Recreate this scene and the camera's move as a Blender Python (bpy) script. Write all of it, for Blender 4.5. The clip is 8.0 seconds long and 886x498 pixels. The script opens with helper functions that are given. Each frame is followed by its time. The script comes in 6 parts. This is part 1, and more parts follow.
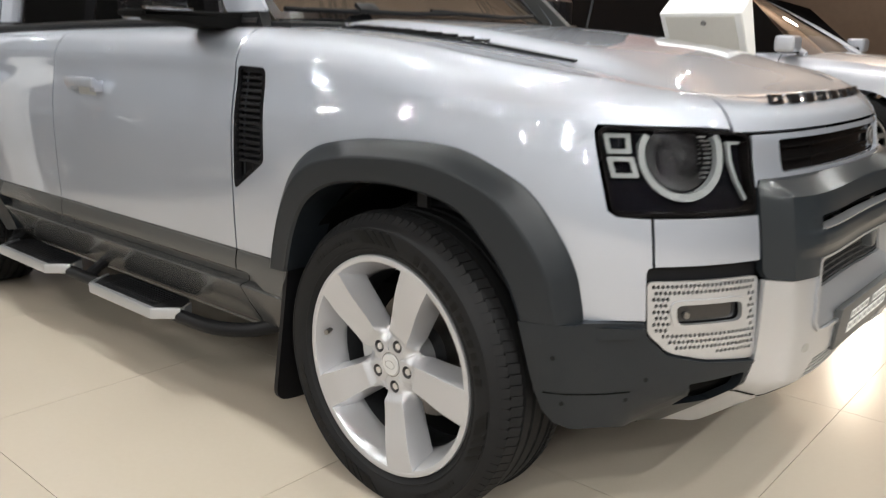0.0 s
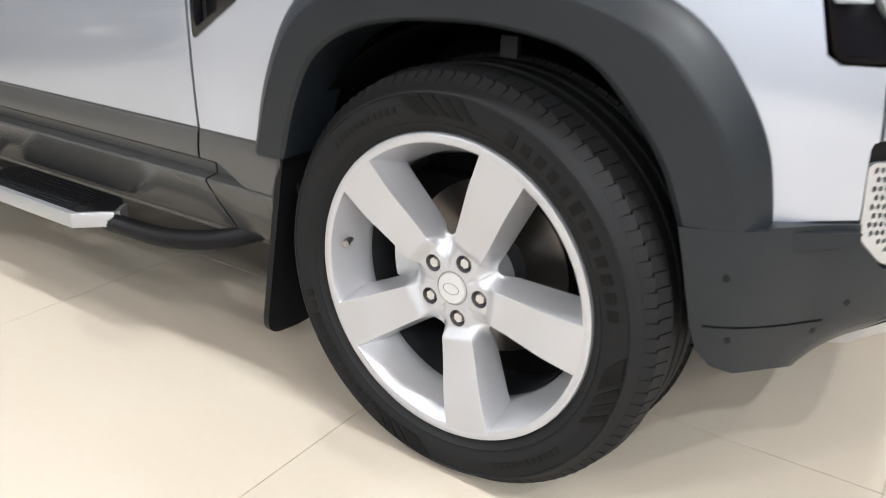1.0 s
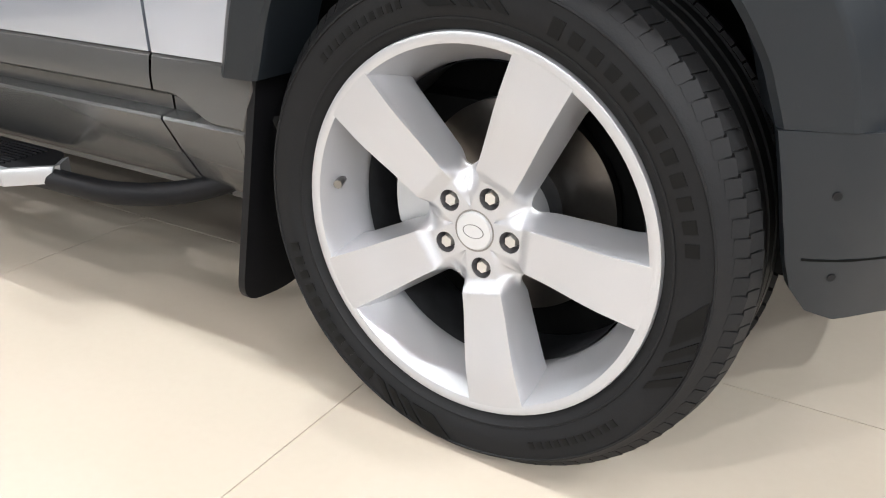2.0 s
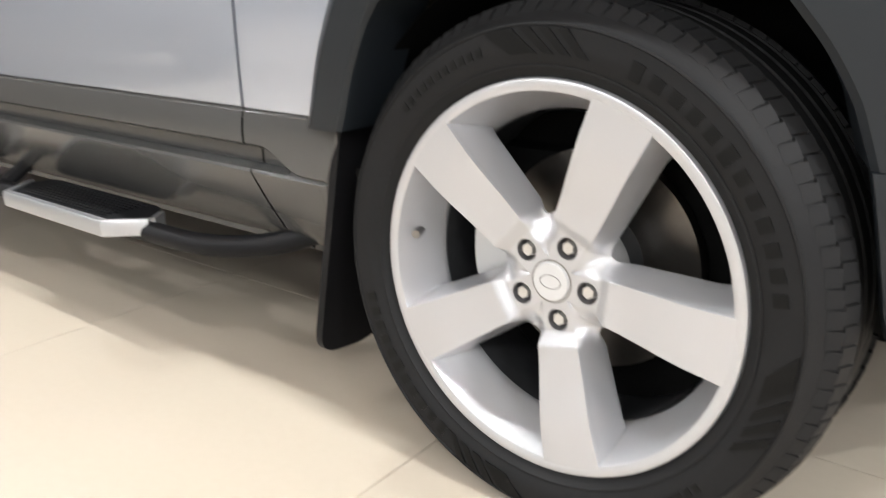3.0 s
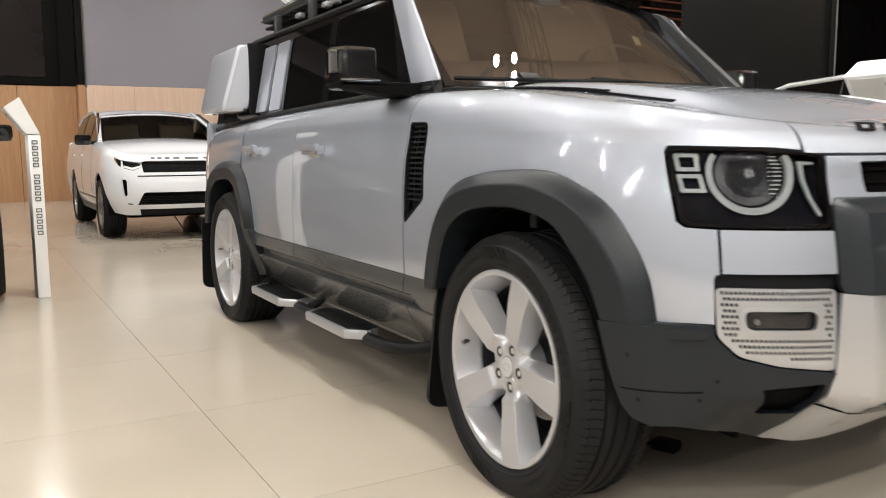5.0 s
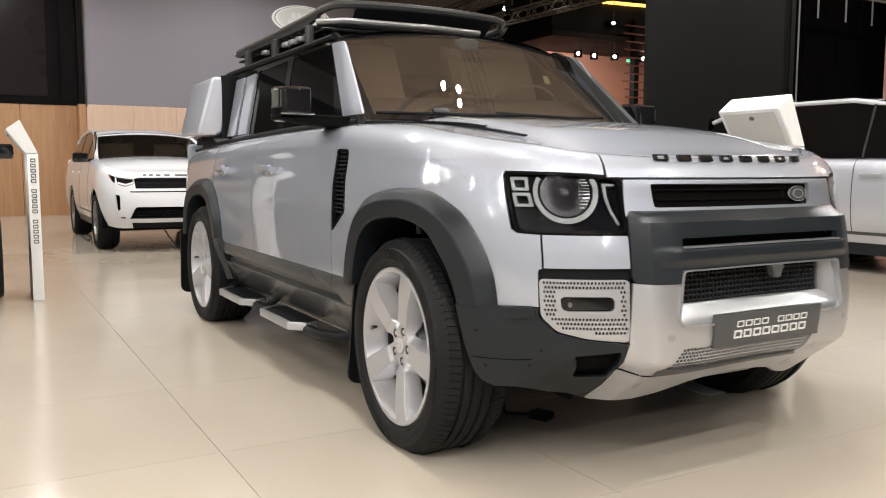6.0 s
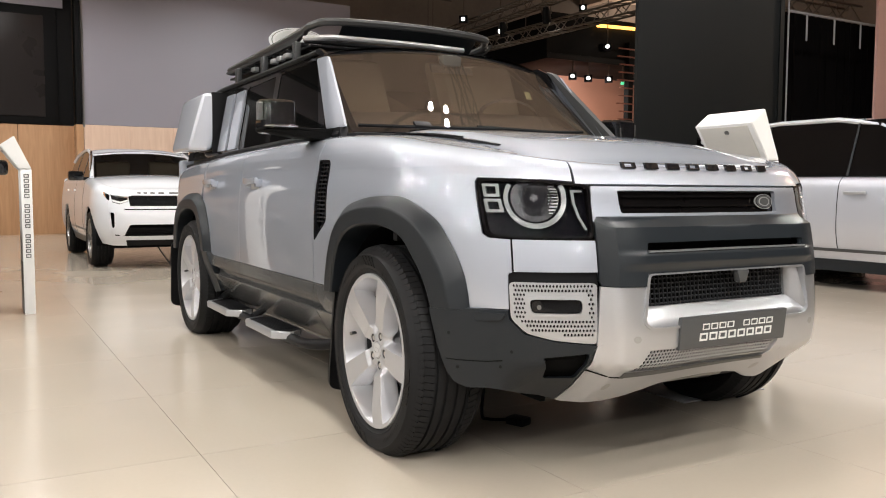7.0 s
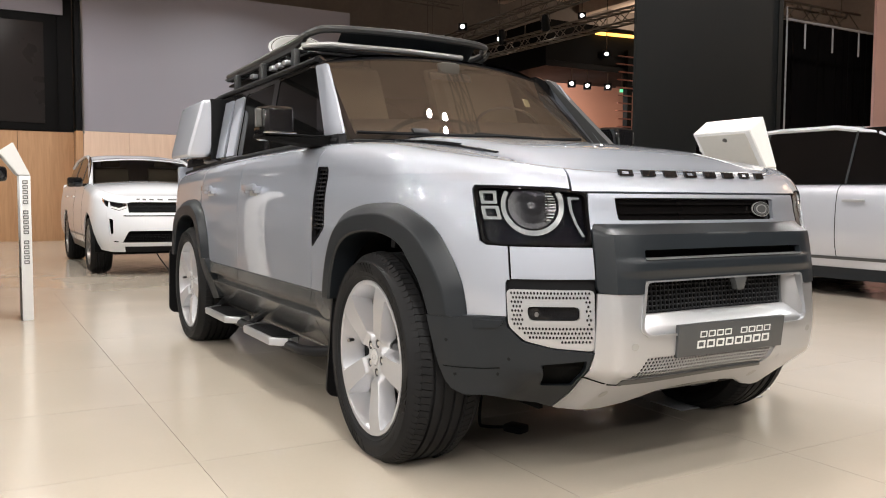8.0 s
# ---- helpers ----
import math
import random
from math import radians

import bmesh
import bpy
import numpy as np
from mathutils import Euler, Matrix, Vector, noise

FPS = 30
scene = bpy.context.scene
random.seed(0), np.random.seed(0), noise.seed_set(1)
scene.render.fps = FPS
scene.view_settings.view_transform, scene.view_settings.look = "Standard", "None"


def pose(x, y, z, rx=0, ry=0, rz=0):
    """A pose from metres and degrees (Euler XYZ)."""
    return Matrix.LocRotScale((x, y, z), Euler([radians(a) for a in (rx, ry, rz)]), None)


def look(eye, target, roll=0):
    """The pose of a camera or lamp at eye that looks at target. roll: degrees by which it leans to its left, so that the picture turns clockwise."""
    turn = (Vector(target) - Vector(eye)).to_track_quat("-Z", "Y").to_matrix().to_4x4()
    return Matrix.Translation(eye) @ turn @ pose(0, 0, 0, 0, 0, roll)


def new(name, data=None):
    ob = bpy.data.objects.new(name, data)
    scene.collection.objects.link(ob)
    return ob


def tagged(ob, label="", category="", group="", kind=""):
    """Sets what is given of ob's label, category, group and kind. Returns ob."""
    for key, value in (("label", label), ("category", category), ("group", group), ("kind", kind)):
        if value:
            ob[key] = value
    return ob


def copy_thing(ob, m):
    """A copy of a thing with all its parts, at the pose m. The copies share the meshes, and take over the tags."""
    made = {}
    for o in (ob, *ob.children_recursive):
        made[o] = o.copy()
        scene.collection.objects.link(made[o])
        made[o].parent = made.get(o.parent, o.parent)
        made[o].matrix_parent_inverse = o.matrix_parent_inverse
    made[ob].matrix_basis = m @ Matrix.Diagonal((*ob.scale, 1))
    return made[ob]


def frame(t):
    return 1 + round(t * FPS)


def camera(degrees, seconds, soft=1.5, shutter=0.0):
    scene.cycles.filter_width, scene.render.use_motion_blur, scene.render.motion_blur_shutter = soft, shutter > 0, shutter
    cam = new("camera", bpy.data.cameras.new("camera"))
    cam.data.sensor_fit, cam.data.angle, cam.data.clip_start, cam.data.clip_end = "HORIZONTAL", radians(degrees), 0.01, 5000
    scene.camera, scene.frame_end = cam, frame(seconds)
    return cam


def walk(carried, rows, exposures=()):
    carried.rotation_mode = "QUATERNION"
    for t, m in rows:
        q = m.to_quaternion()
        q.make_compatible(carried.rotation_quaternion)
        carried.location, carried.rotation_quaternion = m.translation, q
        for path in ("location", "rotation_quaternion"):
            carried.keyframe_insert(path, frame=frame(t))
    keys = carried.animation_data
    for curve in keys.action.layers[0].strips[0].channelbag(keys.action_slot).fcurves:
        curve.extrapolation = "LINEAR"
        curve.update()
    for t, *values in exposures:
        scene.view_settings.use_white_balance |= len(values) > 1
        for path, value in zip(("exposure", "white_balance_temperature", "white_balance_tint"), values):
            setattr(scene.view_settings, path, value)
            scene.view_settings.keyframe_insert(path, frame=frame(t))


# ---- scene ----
cam = camera(57.0, 8.0, 1.05, 0.4)
PATH = [
    (0, (1.406, -2.381, 1.213), (0.135, -0.917, 0.721), 0.9),
    (0.2, (1.247, -2.345, 1.193), (0.029, -0.862, 0.634), 1.1),
    (0.5, (1.03, -2.253, 1.144), (-0.122, -0.758, 0.48), 1.1),
    (0.8, (0.847, -2.164, 1.082), (-0.233, -0.647, 0.352), 1.3),
    (1, (0.726, -2.111, 1.039), (-0.286, -0.567, 0.269), 1.6),
    (1.5, (0.534, -1.975, 0.88), (-0.384, -0.39, 0.077), 1.3),
    (1.6, (0.525, -1.964, 0.876), (-0.391, -0.386, 0.058), 1.0),
    (3, (0.542, -1.949, 0.811), (-0.603, -0.434, 0.183), -0.1),
    (3.5, (0.762, -2.014, 0.852), (-0.68, -0.69, 0.441), -0.1),
    (4, (1.159, -2.207, 1.026), (-0.463, -1.083, 0.701), -0.2),
    (4.2, (1.326, -2.249, 1.031), (-0.342, -1.186, 0.736), 0.0),
    (5.4, (2.316, -2.315, 1.044), (0.588, -1.333, 0.814), -0.1),
    (5.5, (2.405, -2.311, 1.045), (0.676, -1.33, 0.823), 0.1),
    (6, (2.701, -2.32, 1.052), (0.974, -1.33, 0.856), 0.1),
    (6.5, (2.817, -2.294, 0.999), (1.089, -1.301, 0.837), 0.2),
    (7, (2.815, -2.289, 0.999), (1.086, -1.293, 0.858), 0.2),
    (7.5, (2.817, -2.289, 1.0), (1.088, -1.293, 0.872), 0.2),
    (8, (2.818, -2.284, 0.999), (1.089, -1.286, 0.875), 0.3),
]
EXPOSURES = [(0.0, -0.12, 6350, 7), (0.5, 0.19, 6200, 7), (1.0, 0.43, 6030, 8), (1.5, 0.50, 6050, 9), (2.8, 0.57, 6150, 9), (3.1, 0.47, 6350, 8), (3.5, 0.20, 6850, 3), (4.0, -0.08, 6750, 5), (5.3, -0.10, 6550, 9), (8.0, 0.02, 6500, 10)]
walk(cam, [(t, look(eye, target, roll)) for t, eye, target, roll in PATH], EXPOSURES)

# ---- light ----
world = bpy.data.worlds.new("world")
scene.world = world
world.use_nodes = True
world.node_tree.nodes["Background"].inputs[0].default_value = (0.9, 0.95, 1.0, 1)
world.node_tree.nodes["Background"].inputs[1].default_value = 0.02

LAMP_POWER, LAMP_SIZE, LAMP_HEIGHT = 114.0, 0.07, 6.3
# lamps at x -14.4, y -11 and x 11 are added to brighten wall and flanks
LAMPS = [(x, y) for x in (-7.5, -3.6, -0.4, 2.8, 6.2) for y in (-5.2, -1.4, 3.0) if (x, y) not in ((-0.4, 3.0), (-0.4, -5.2), (2.8, -5.2))] + [(-14.4, -5.2), (-14.4, -1.4), (-14.4, 3.0), (-4.0, 8.5), (2.8, 8.5), (8.2, -5.2), (4.6, -7.6), (4.6, -1.4)] + [(-6.4, -11.0), (-2.8, -11.0), (0.8, -11.0), (11.0, -3.2), (11.0, 1.2)]

# ---- materials ----


def material(name, colour, rough=0.5, metal=0.0, coat=0.0, grain=0.0, grain_scale=40.0, stain=0.0, stain_scale=1.5, bump=0.0, spec=0.5, per_object=0.0):
    m = bpy.data.materials.new(name)
    m.use_nodes = True
    t = m.node_tree
    p = t.nodes["Principled BSDF"]
    p.inputs["Base Color"].default_value = (*colour, 1)
    p.inputs["Roughness"].default_value = rough
    p.inputs["Metallic"].default_value = metal
    p.inputs["Coat Weight"].default_value = coat
    p.inputs["Coat Roughness"].default_value = 0.03
    p.inputs["Specular IOR Level"].default_value = spec
    if not (grain or stain or bump or per_object):
        return m
    co = t.nodes.new("ShaderNodeTexCoord")
    fine = t.nodes.new("ShaderNodeTexNoise")
    fine.inputs["Scale"].default_value = grain_scale
    fine.inputs["Detail"].default_value = 5
    wide = t.nodes.new("ShaderNodeTexNoise")
    wide.inputs["Scale"].default_value = stain_scale
    wide.inputs["Detail"].default_value = 3
    geo = t.nodes.new("ShaderNodeNewGeometry")
    for n in (fine, wide):
        t.links.new(geo.outputs["Position"], n.inputs["Vector"])
    value = None

    def term(source, amount, base):
        n = t.nodes.new("ShaderNodeMath")
        n.operation = "MULTIPLY_ADD"
        t.links.new(source, n.inputs[0])
        n.inputs[1].default_value = 2 * amount
        n.inputs[2].default_value = base - amount
        return n.outputs[0]

    a = term(fine.outputs["Fac"], grain, 1.0)
    b = term(wide.outputs["Fac"], stain, 1.0)
    mul = t.nodes.new("ShaderNodeMath")
    mul.operation = "MULTIPLY"
    t.links.new(a, mul.inputs[0])
    t.links.new(b, mul.inputs[1])
    value = mul.outputs[0]
    if per_object:
        info = t.nodes.new("ShaderNodeObjectInfo")
        c = term(info.outputs["Random"], per_object, 1.0)
        m2 = t.nodes.new("ShaderNodeMath")
        m2.operation = "MULTIPLY"
        t.links.new(value, m2.inputs[0])
        t.links.new(c, m2.inputs[1])
        value = m2.outputs[0]
    mix = t.nodes.new("ShaderNodeVectorMath")
    mix.operation = "SCALE"
    mix.inputs[0].default_value = colour
    t.links.new(value, mix.inputs["Scale"])
    t.links.new(mix.outputs[0], p.inputs["Base Color"])
    r = term(wide.outputs["Fac"], min(rough * 0.35, 0.12), rough)
    t.links.new(r, p.inputs["Roughness"])
    if bump:
        bn = t.nodes.new("ShaderNodeBump")
        bn.inputs["Strength"].default_value = bump
        bn.inputs["Distance"].default_value = 0.002
        t.links.new(fine.outputs["Fac"], bn.inputs["Height"])
        t.links.new(bn.outputs[0], p.inputs["Normal"])
    return m


def paint(name, colour, metal, rough, flake=0.0):
    """Car paint: metallic base with fine flakes under a clear coat."""
    m = material(name, colour, rough, metal, 1.0)
    if flake:
        t = m.node_tree
        p = t.nodes["Principled BSDF"]
        geo = t.nodes.new("ShaderNodeNewGeometry")
        v = t.nodes.new("ShaderNodeTexVoronoi")
        v.inputs["Scale"].default_value = 900
        t.links.new(geo.outputs["Position"], v.inputs["Vector"])
        n = t.nodes.new("ShaderNodeBump")
        n.inputs["Strength"].default_value = flake
        n.inputs["Distance"].default_value = 0.001
        t.links.new(v.outputs["Color"], n.inputs["Height"])
        t.links.new(n.outputs[0], p.inputs["Normal"])
    return m


def metallic_paint(name, colour, share=0.45):
    """Silver metallic paint: a sharp share and a broad share of flakes, under one clear coat."""
    m = paint(name, colour, 0.75, 0.50, 0.10)
    t = m.node_tree
    broad = t.nodes["Principled BSDF"]
    crisp = t.nodes.new("ShaderNodeBsdfPrincipled")
    crisp.inputs["Base Color"].default_value = (*colour, 1)
    crisp.inputs["Metallic"].default_value = 1.0
    crisp.inputs["Roughness"].default_value = 0.014
    crisp.inputs["Coat Weight"].default_value = 1.0
    for layer in (broad, crisp):
        layer.inputs["Coat Roughness"].default_value = 0.008
    geo = t.nodes.new("ShaderNodeNewGeometry")
    wave = t.nodes.new("ShaderNodeTexNoise")
    wave.inputs["Scale"].default_value = 260.0
    peel = t.nodes.new("ShaderNodeBump")
    peel.inputs["Strength"].default_value = 0.012
    peel.inputs["Distance"].default_value = 0.002
    t.links.new(geo.outputs["Position"], wave.inputs["Vector"])
    t.links.new(wave.outputs["Fac"], peel.inputs["Height"])
    t.links.new(peel.outputs[0], crisp.inputs["Normal"])
    mix = t.nodes.new("ShaderNodeMixShader")
    mix.inputs[0].default_value = share
    t.links.new(broad.outputs[0], mix.inputs[1])
    t.links.new(crisp.outputs[0], mix.inputs[2])
    t.links.new(mix.outputs[0], t.nodes["Material Output"].inputs["Surface"])
    return m


def glass(name, colour, rough=0.0):
    m = material(name, colour, rough)
    p = m.node_tree.nodes["Principled BSDF"]
    p.inputs["Transmission Weight"].default_value = 1.0
    p.inputs["IOR"].default_value = 1.45
    return m


def glow(name, colour, strength):
    m = material(name, (0.8, 0.8, 0.8), 0.4)
    p = m.node_tree.nodes["Principled BSDF"]
    p.inputs["Emission Color"].default_value = (*colour, 1)
    p.inputs["Emission Strength"].default_value = strength
    return m


def wood(name, light, dark, scale=1.0):
    m = material(name, light, 0.45)
    t = m.node_tree
    p = t.nodes["Principled BSDF"]
    geo = t.nodes.new("ShaderNodeNewGeometry")
    mp = t.nodes.new("ShaderNodeMapping")
    mp.inputs["Scale"].default_value = (6 * scale, 6 * scale, 0.5 * scale)
    n = t.nodes.new("ShaderNodeTexNoise")
    n.inputs["Scale"].default_value = 2.2
    n.inputs["Detail"].default_value = 6
    n.inputs["Distortion"].default_value = 1.2
    r = t.nodes.new("ShaderNodeValToRGB")
    r.color_ramp.elements[0].position, r.color_ramp.elements[0].color = 0.3, (*dark, 1)
    r.color_ramp.elements[1].position, r.color_ramp.elements[1].color = 0.7, (*light, 1)
    t.links.new(geo.outputs["Position"], mp.inputs["Vector"])
    t.links.new(mp.outputs[0], n.inputs["Vector"])
    t.links.new(n.outputs["Fac"], r.inputs[0])
    t.links.new(r.outputs[0], p.inputs["Base Color"])
    return m


SILVER = metallic_paint("silver_paint", (0.465, 0.495, 0.56), 0.28)
WHITE_PAINT = paint("white_paint", (0.77, 0.79, 0.83), 0.0, 0.35)
BLACK_PAINT = paint("black_paint", (0.012, 0.012, 0.014), 0.0, 0.25)
GREY_PAINT = metallic_paint("pale_grey_paint", (0.62, 0.645, 0.71), 0.20)
GLOSS_BLACK = material("gloss_black", (0.008, 0.008, 0.009), 0.06, 0, 0.6, grain=0.1, stain=0.05)
CLADDING = material("dark_grey_plastic", (0.0098, 0.0122, 0.0150), 0.38, grain=0.10, grain_scale=600, stain=0.08, bump=0.08, spec=0.30)
SILL = material("dark_grey_satin_sill", (0.058, 0.058, 0.057), 0.20, grain=0.06, grain_scale=500, stain=0.06)
BLOCK = material("graphite_satin_paint", (0.0140, 0.0172, 0.0205), 0.33, 0.0, spec=0.38, grain=0.06, grain_scale=500, stain=0.06)
MESH_GREY = material("dark_grey_mesh", (0.018, 0.019, 0.021), 0.4, spec=0.4, grain=0.08, grain_scale=400)
BLACK_PLASTIC = material("black_plastic", (0.007, 0.007, 0.008), 0.48, spec=0.14, grain=0.15, grain_scale=300, stain=0.1, bump=0.1)
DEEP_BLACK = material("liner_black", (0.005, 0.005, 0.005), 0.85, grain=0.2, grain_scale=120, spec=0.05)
RUBBER = material("tyre_rubber", (0.0120, 0.0120, 0.0125), 0.55, grain=0.18, grain_scale=260, stain=0.15, stain_scale=9, bump=0.12, spec=0.10)
RUBBER_MARK = material("tyre_marking_rubber", (0.003, 0.003, 0.003), 0.5, spec=0.15)
NUT = material("pale_zinc_nut", (0.52, 0.50, 0.47), 0.42, 0.5, grain=0.05, stain=0.05)
# shade of the recessed nut wells is put into this darker metal
WELL = material("shaded_nut_well", (0.16, 0.155, 0.16), 0.5, 0.6)
CAP = material("pale_grey_cap", (0.50, 0.50, 0.50), 0.4, 0.1, grain=0.03, stain=0.03)
LAMP_GREY = material("dull_lamp_reflector", (0.055, 0.055, 0.058), 0.24, 0.9)
SMOKE = material("smoked_reflector", (0.024, 0.024, 0.026), 0.18, 0.9)
ALLOY = material("sparkle_silver_alloy", (0.48, 0.485, 0.505), 0.36, 0.6, 0.3, grain=0.03, grain_scale=700, stain=0.03)
RACK = material("satin_black_rack", (0.030, 0.031, 0.032), 0.36, grain=0.08, grain_scale=500, stain=0.06)
CHROME = material("chrome", (0.75, 0.76, 0.78), 0.12, 1.0)
STEEL = material("brushed_steel", (0.26, 0.255, 0.25), 0.32, 1.0, grain=0.1, grain_scale=90, stain=0.1)
DISC = material("brake_disc_iron", (0.15, 0.14, 0.13), 0.30, 1.0, grain=0.12, grain_scale=90, stain=0.15)
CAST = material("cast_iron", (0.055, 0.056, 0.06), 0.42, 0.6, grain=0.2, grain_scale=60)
SATIN = material("satin_silver", (0.50, 0.51, 0.53), 0.34, 0.8, 0.2, grain=0.03, grain_scale=400, stain=0.03)
LAMP_BLACK = material("lamp_housing_black", (0.003, 0.003, 0.004), 0.10, spec=0.06)
SIDE_GLASS = material("dark_tinted_glass", (0.0045, 0.004, 0.004), 0.05, spec=0.10)
CAR_GLASS = material("black_car_glass", (0.0035, 0.0035, 0.0035), 0.03, spec=0.10)
RAIL_GREY = material("pale_grey_rail", (0.30, 0.30, 0.31), 0.5, grain=0.05)
SATIN_DULL = material("satin_grey_sensor", (0.40, 0.40, 0.395), 0.4, 0.6)
DRL = material("drl_light_guide", (0.15, 0.157, 0.157), 0.12, 0.0, 0.8)
DRL.node_tree.nodes["Principled BSDF"].inputs["Emission Color"].default_value = (0.95, 0.97, 1, 1)
DRL.node_tree.nodes["Principled BSDF"].inputs["Emission Strength"].default_value = 0.02
CLEAR = glass("clear_lens", (1, 1, 1))
CLEAR.node_tree.nodes["Principled BSDF"].inputs["IOR"].default_value = 1.14
SCREEN_GLASS = glass("windscreen_glass", (0.33, 0.25, 0.195))
SCREEN_GLASS.node_tree.nodes["Principled BSDF"].inputs["Transmission Weight"].default_value = 0.92  # opaque brown share stands in for the ceiling's hazy reflection
SCREEN_GLASS.node_tree.nodes["Principled BSDF"].inputs["IOR"].default_value = 1.6
SUV_SCREEN = glass("dark_screen_glass", (0.035, 0.032, 0.030))
SUV_SCREEN.node_tree.nodes["Principled BSDF"].inputs["IOR"].default_value = 1.18
DARK_GLASS = glass("privacy_glass", (0.03, 0.03, 0.033))
BEIGE = material("beige_trim", (0.21, 0.180, 0.128), 0.7, grain=0.1, grain_scale=200, stain=0.08)
DARK_TRIM = material("dark_trim", (0.145, 0.124, 0.088), 0.7, grain=0.15, grain_scale=200)
CABIN_DARK = material("dark_brown_trim", (0.060, 0.051, 0.040), 0.65, grain=0.12, grain_scale=200)
PLATE_GREY = material("plate_grey", (0.054, 0.056, 0.057), 0.4, grain=0.05, stain=0.05)
LETTER_PALE = material("plate_letter_grey", (0.62, 0.62, 0.60), 0.5)
TAG_OLIVE = material("olive_tag", (0.30, 0.30, 0.16), 0.6, grain=0.05)
LETTER_DARK = material("sign_letter_grey", (0.12, 0.12, 0.12), 0.5)
SIGN_WHITE = material("pylon_white", (0.80, 0.80, 0.79), 0.35, grain=0.02, stain=0.03)
SIGN_SIDE = material("pylon_grey_foot", (0.16, 0.15, 0.14), 0.4)
TILE = material("cream_floor_tile", (0.398, 0.348, 0.288), 0.16, grain=0.025, grain_scale=55, stain=0.06, stain_scale=1.1, per_object=0.02)
JOINT = material("tile_joint", (0.20, 0.17, 0.14), 0.8)
WOOD = wood("honey_veneer", (0.52, 0.305, 0.165), (0.43, 0.24, 0.122))
PALE_WOOD = wood("pale_veneer", (0.74, 0.55, 0.43), (0.67, 0.48, 0.365))
GREY_WALL = material("grey_fabric_wall", (0.285, 0.274, 0.320), 0.75, grain=0.06, grain_scale=120, stain=0.08, stain_scale=0.5)
BLACK_WALL = material("black_wall", (0.0045, 0.0045, 0.005), 0.6, spec=0.15, grain=0.1, stain=0.1)
DARK_WALL = material("charcoal_wall", (0.008, 0.0095, 0.010), 0.55, spec=0.2, grain=0.08, grain_scale=100, stain=0.15, stain_scale=0.6)
SCREEN_OFF = material("display_off", (0.022, 0.019, 0.019), 0.3, spec=0.2, stain=0.1)
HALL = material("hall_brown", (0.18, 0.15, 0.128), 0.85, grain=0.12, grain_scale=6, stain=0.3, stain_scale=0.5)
# shaded copy of the hall brown, so glass and paint reflect dark
SHADED_HALL = material("shaded_hall_brown", (0.07, 0.062, 0.056), 0.85, grain=0.12, grain_scale=6, stain=0.3, stain_scale=0.5)
CEILING = material("hall_ceiling", (0.58, 0.45, 0.36), 0.9, grain=0.15, grain_scale=5, stain=0.3, stain_scale=0.4)
SALMON = material("salmon_wall", (0.55, 0.26, 0.18), 0.7, grain=0.05, stain=0.08)
PINK = material("dusty_pink_wall", (0.72, 0.45, 0.40), 0.7, grain=0.05, stain=0.06)
RED_SLAT = material("rust_red_slat", (0.30, 0.09, 0.05), 0.5, grain=0.1)
CURTAIN = material("black_curtain", (0.004, 0.0035, 0.0035), 0.9, grain=0.2, grain_scale=30, spec=0.05)
TRUSS = material("truss_dark", (0.11, 0.09, 0.072), 0.55, 0.3, grain=0.1)
LAMP_GLOW = glow("lamp_glow", (1.0, 0.96, 0.90), 45.0)
BEAM_GLOW = glow("beam_glow", (1.0, 0.97, 0.93), 3000.0)
AMBER_GLOW = glow("amber_led", (1.0, 0.48, 0.08), 3.0)
OVAL_FACE = glow("pale_green_sign_face", (0.80, 0.95, 0.84), 0.12)
OVAL_WHITE = glow("white_sign_ring", (1.0, 1.0, 0.98), 0.35)
GREEN_GLOW = glow("exit_green", (0.05, 0.9, 0.35), 1.2)
AMBER_LENS = material("amber_lens", (0.75, 0.25, 0.05), 0.2)

# ---- mesh helpers ----


def sharp(me, degrees=32):
    for p in me.polygons:
        p.use_smooth = True
    me.set_sharp_from_angle(angle=radians(degrees))


def link(name, me, material_, parent=None, label=""):
    me.materials.append(material_)
    sharp(me)
    ob = new(name, me)
    if parent is not None:
        ob.parent = parent
    if label:
        tagged(ob, label)
    return ob


def part(name, bm, material_, parent=None, label=""):
    me = bpy.data.meshes.new(name)
    bm.to_mesh(me)
    bm.free()
    return link(name, me, material_, parent, label)


def raw(name, verts, faces, material_, parent=None, label=""):
    me = bpy.data.meshes.new(name)
    me.from_pydata(verts, [], faces)
    me.update()
    return link(name, me, material_, parent, label)


def thing(name, label, category, m=None, group="", kind=""):
    ob = tagged(new(name), label, category, group, kind)
    if m is not None:
        ob.matrix_basis = m
    return ob


def box(x0, x1, y0, y1, z0, z1, bevel=0.0, bm=None, m=None, seg=2):
    """A box with rounded edges, added to bm."""
    one = bmesh.new()
    bmesh.ops.create_cube(one, size=1)
    for v in one.verts:
        v.co = Vector((x0 + (v.co.x + 0.5) * (x1 - x0), y0 + (v.co.y + 0.5) * (y1 - y0), z0 + (v.co.z + 0.5) * (z1 - z0)))
    if bevel:
        bmesh.ops.bevel(one, geom=one.edges[:], offset=bevel, segments=seg, affect="EDGES", profile=0.6)
    if m is not None:
        one.transform(m)
    if bm is None:
        return one
    return merge(bm, one)


def merge(bm, other):
    me = bpy.data.meshes.new("tmp")
    other.to_mesh(me)
    other.free()
    bm.from_mesh(me)
    bpy.data.meshes.remove(me)
    return bm


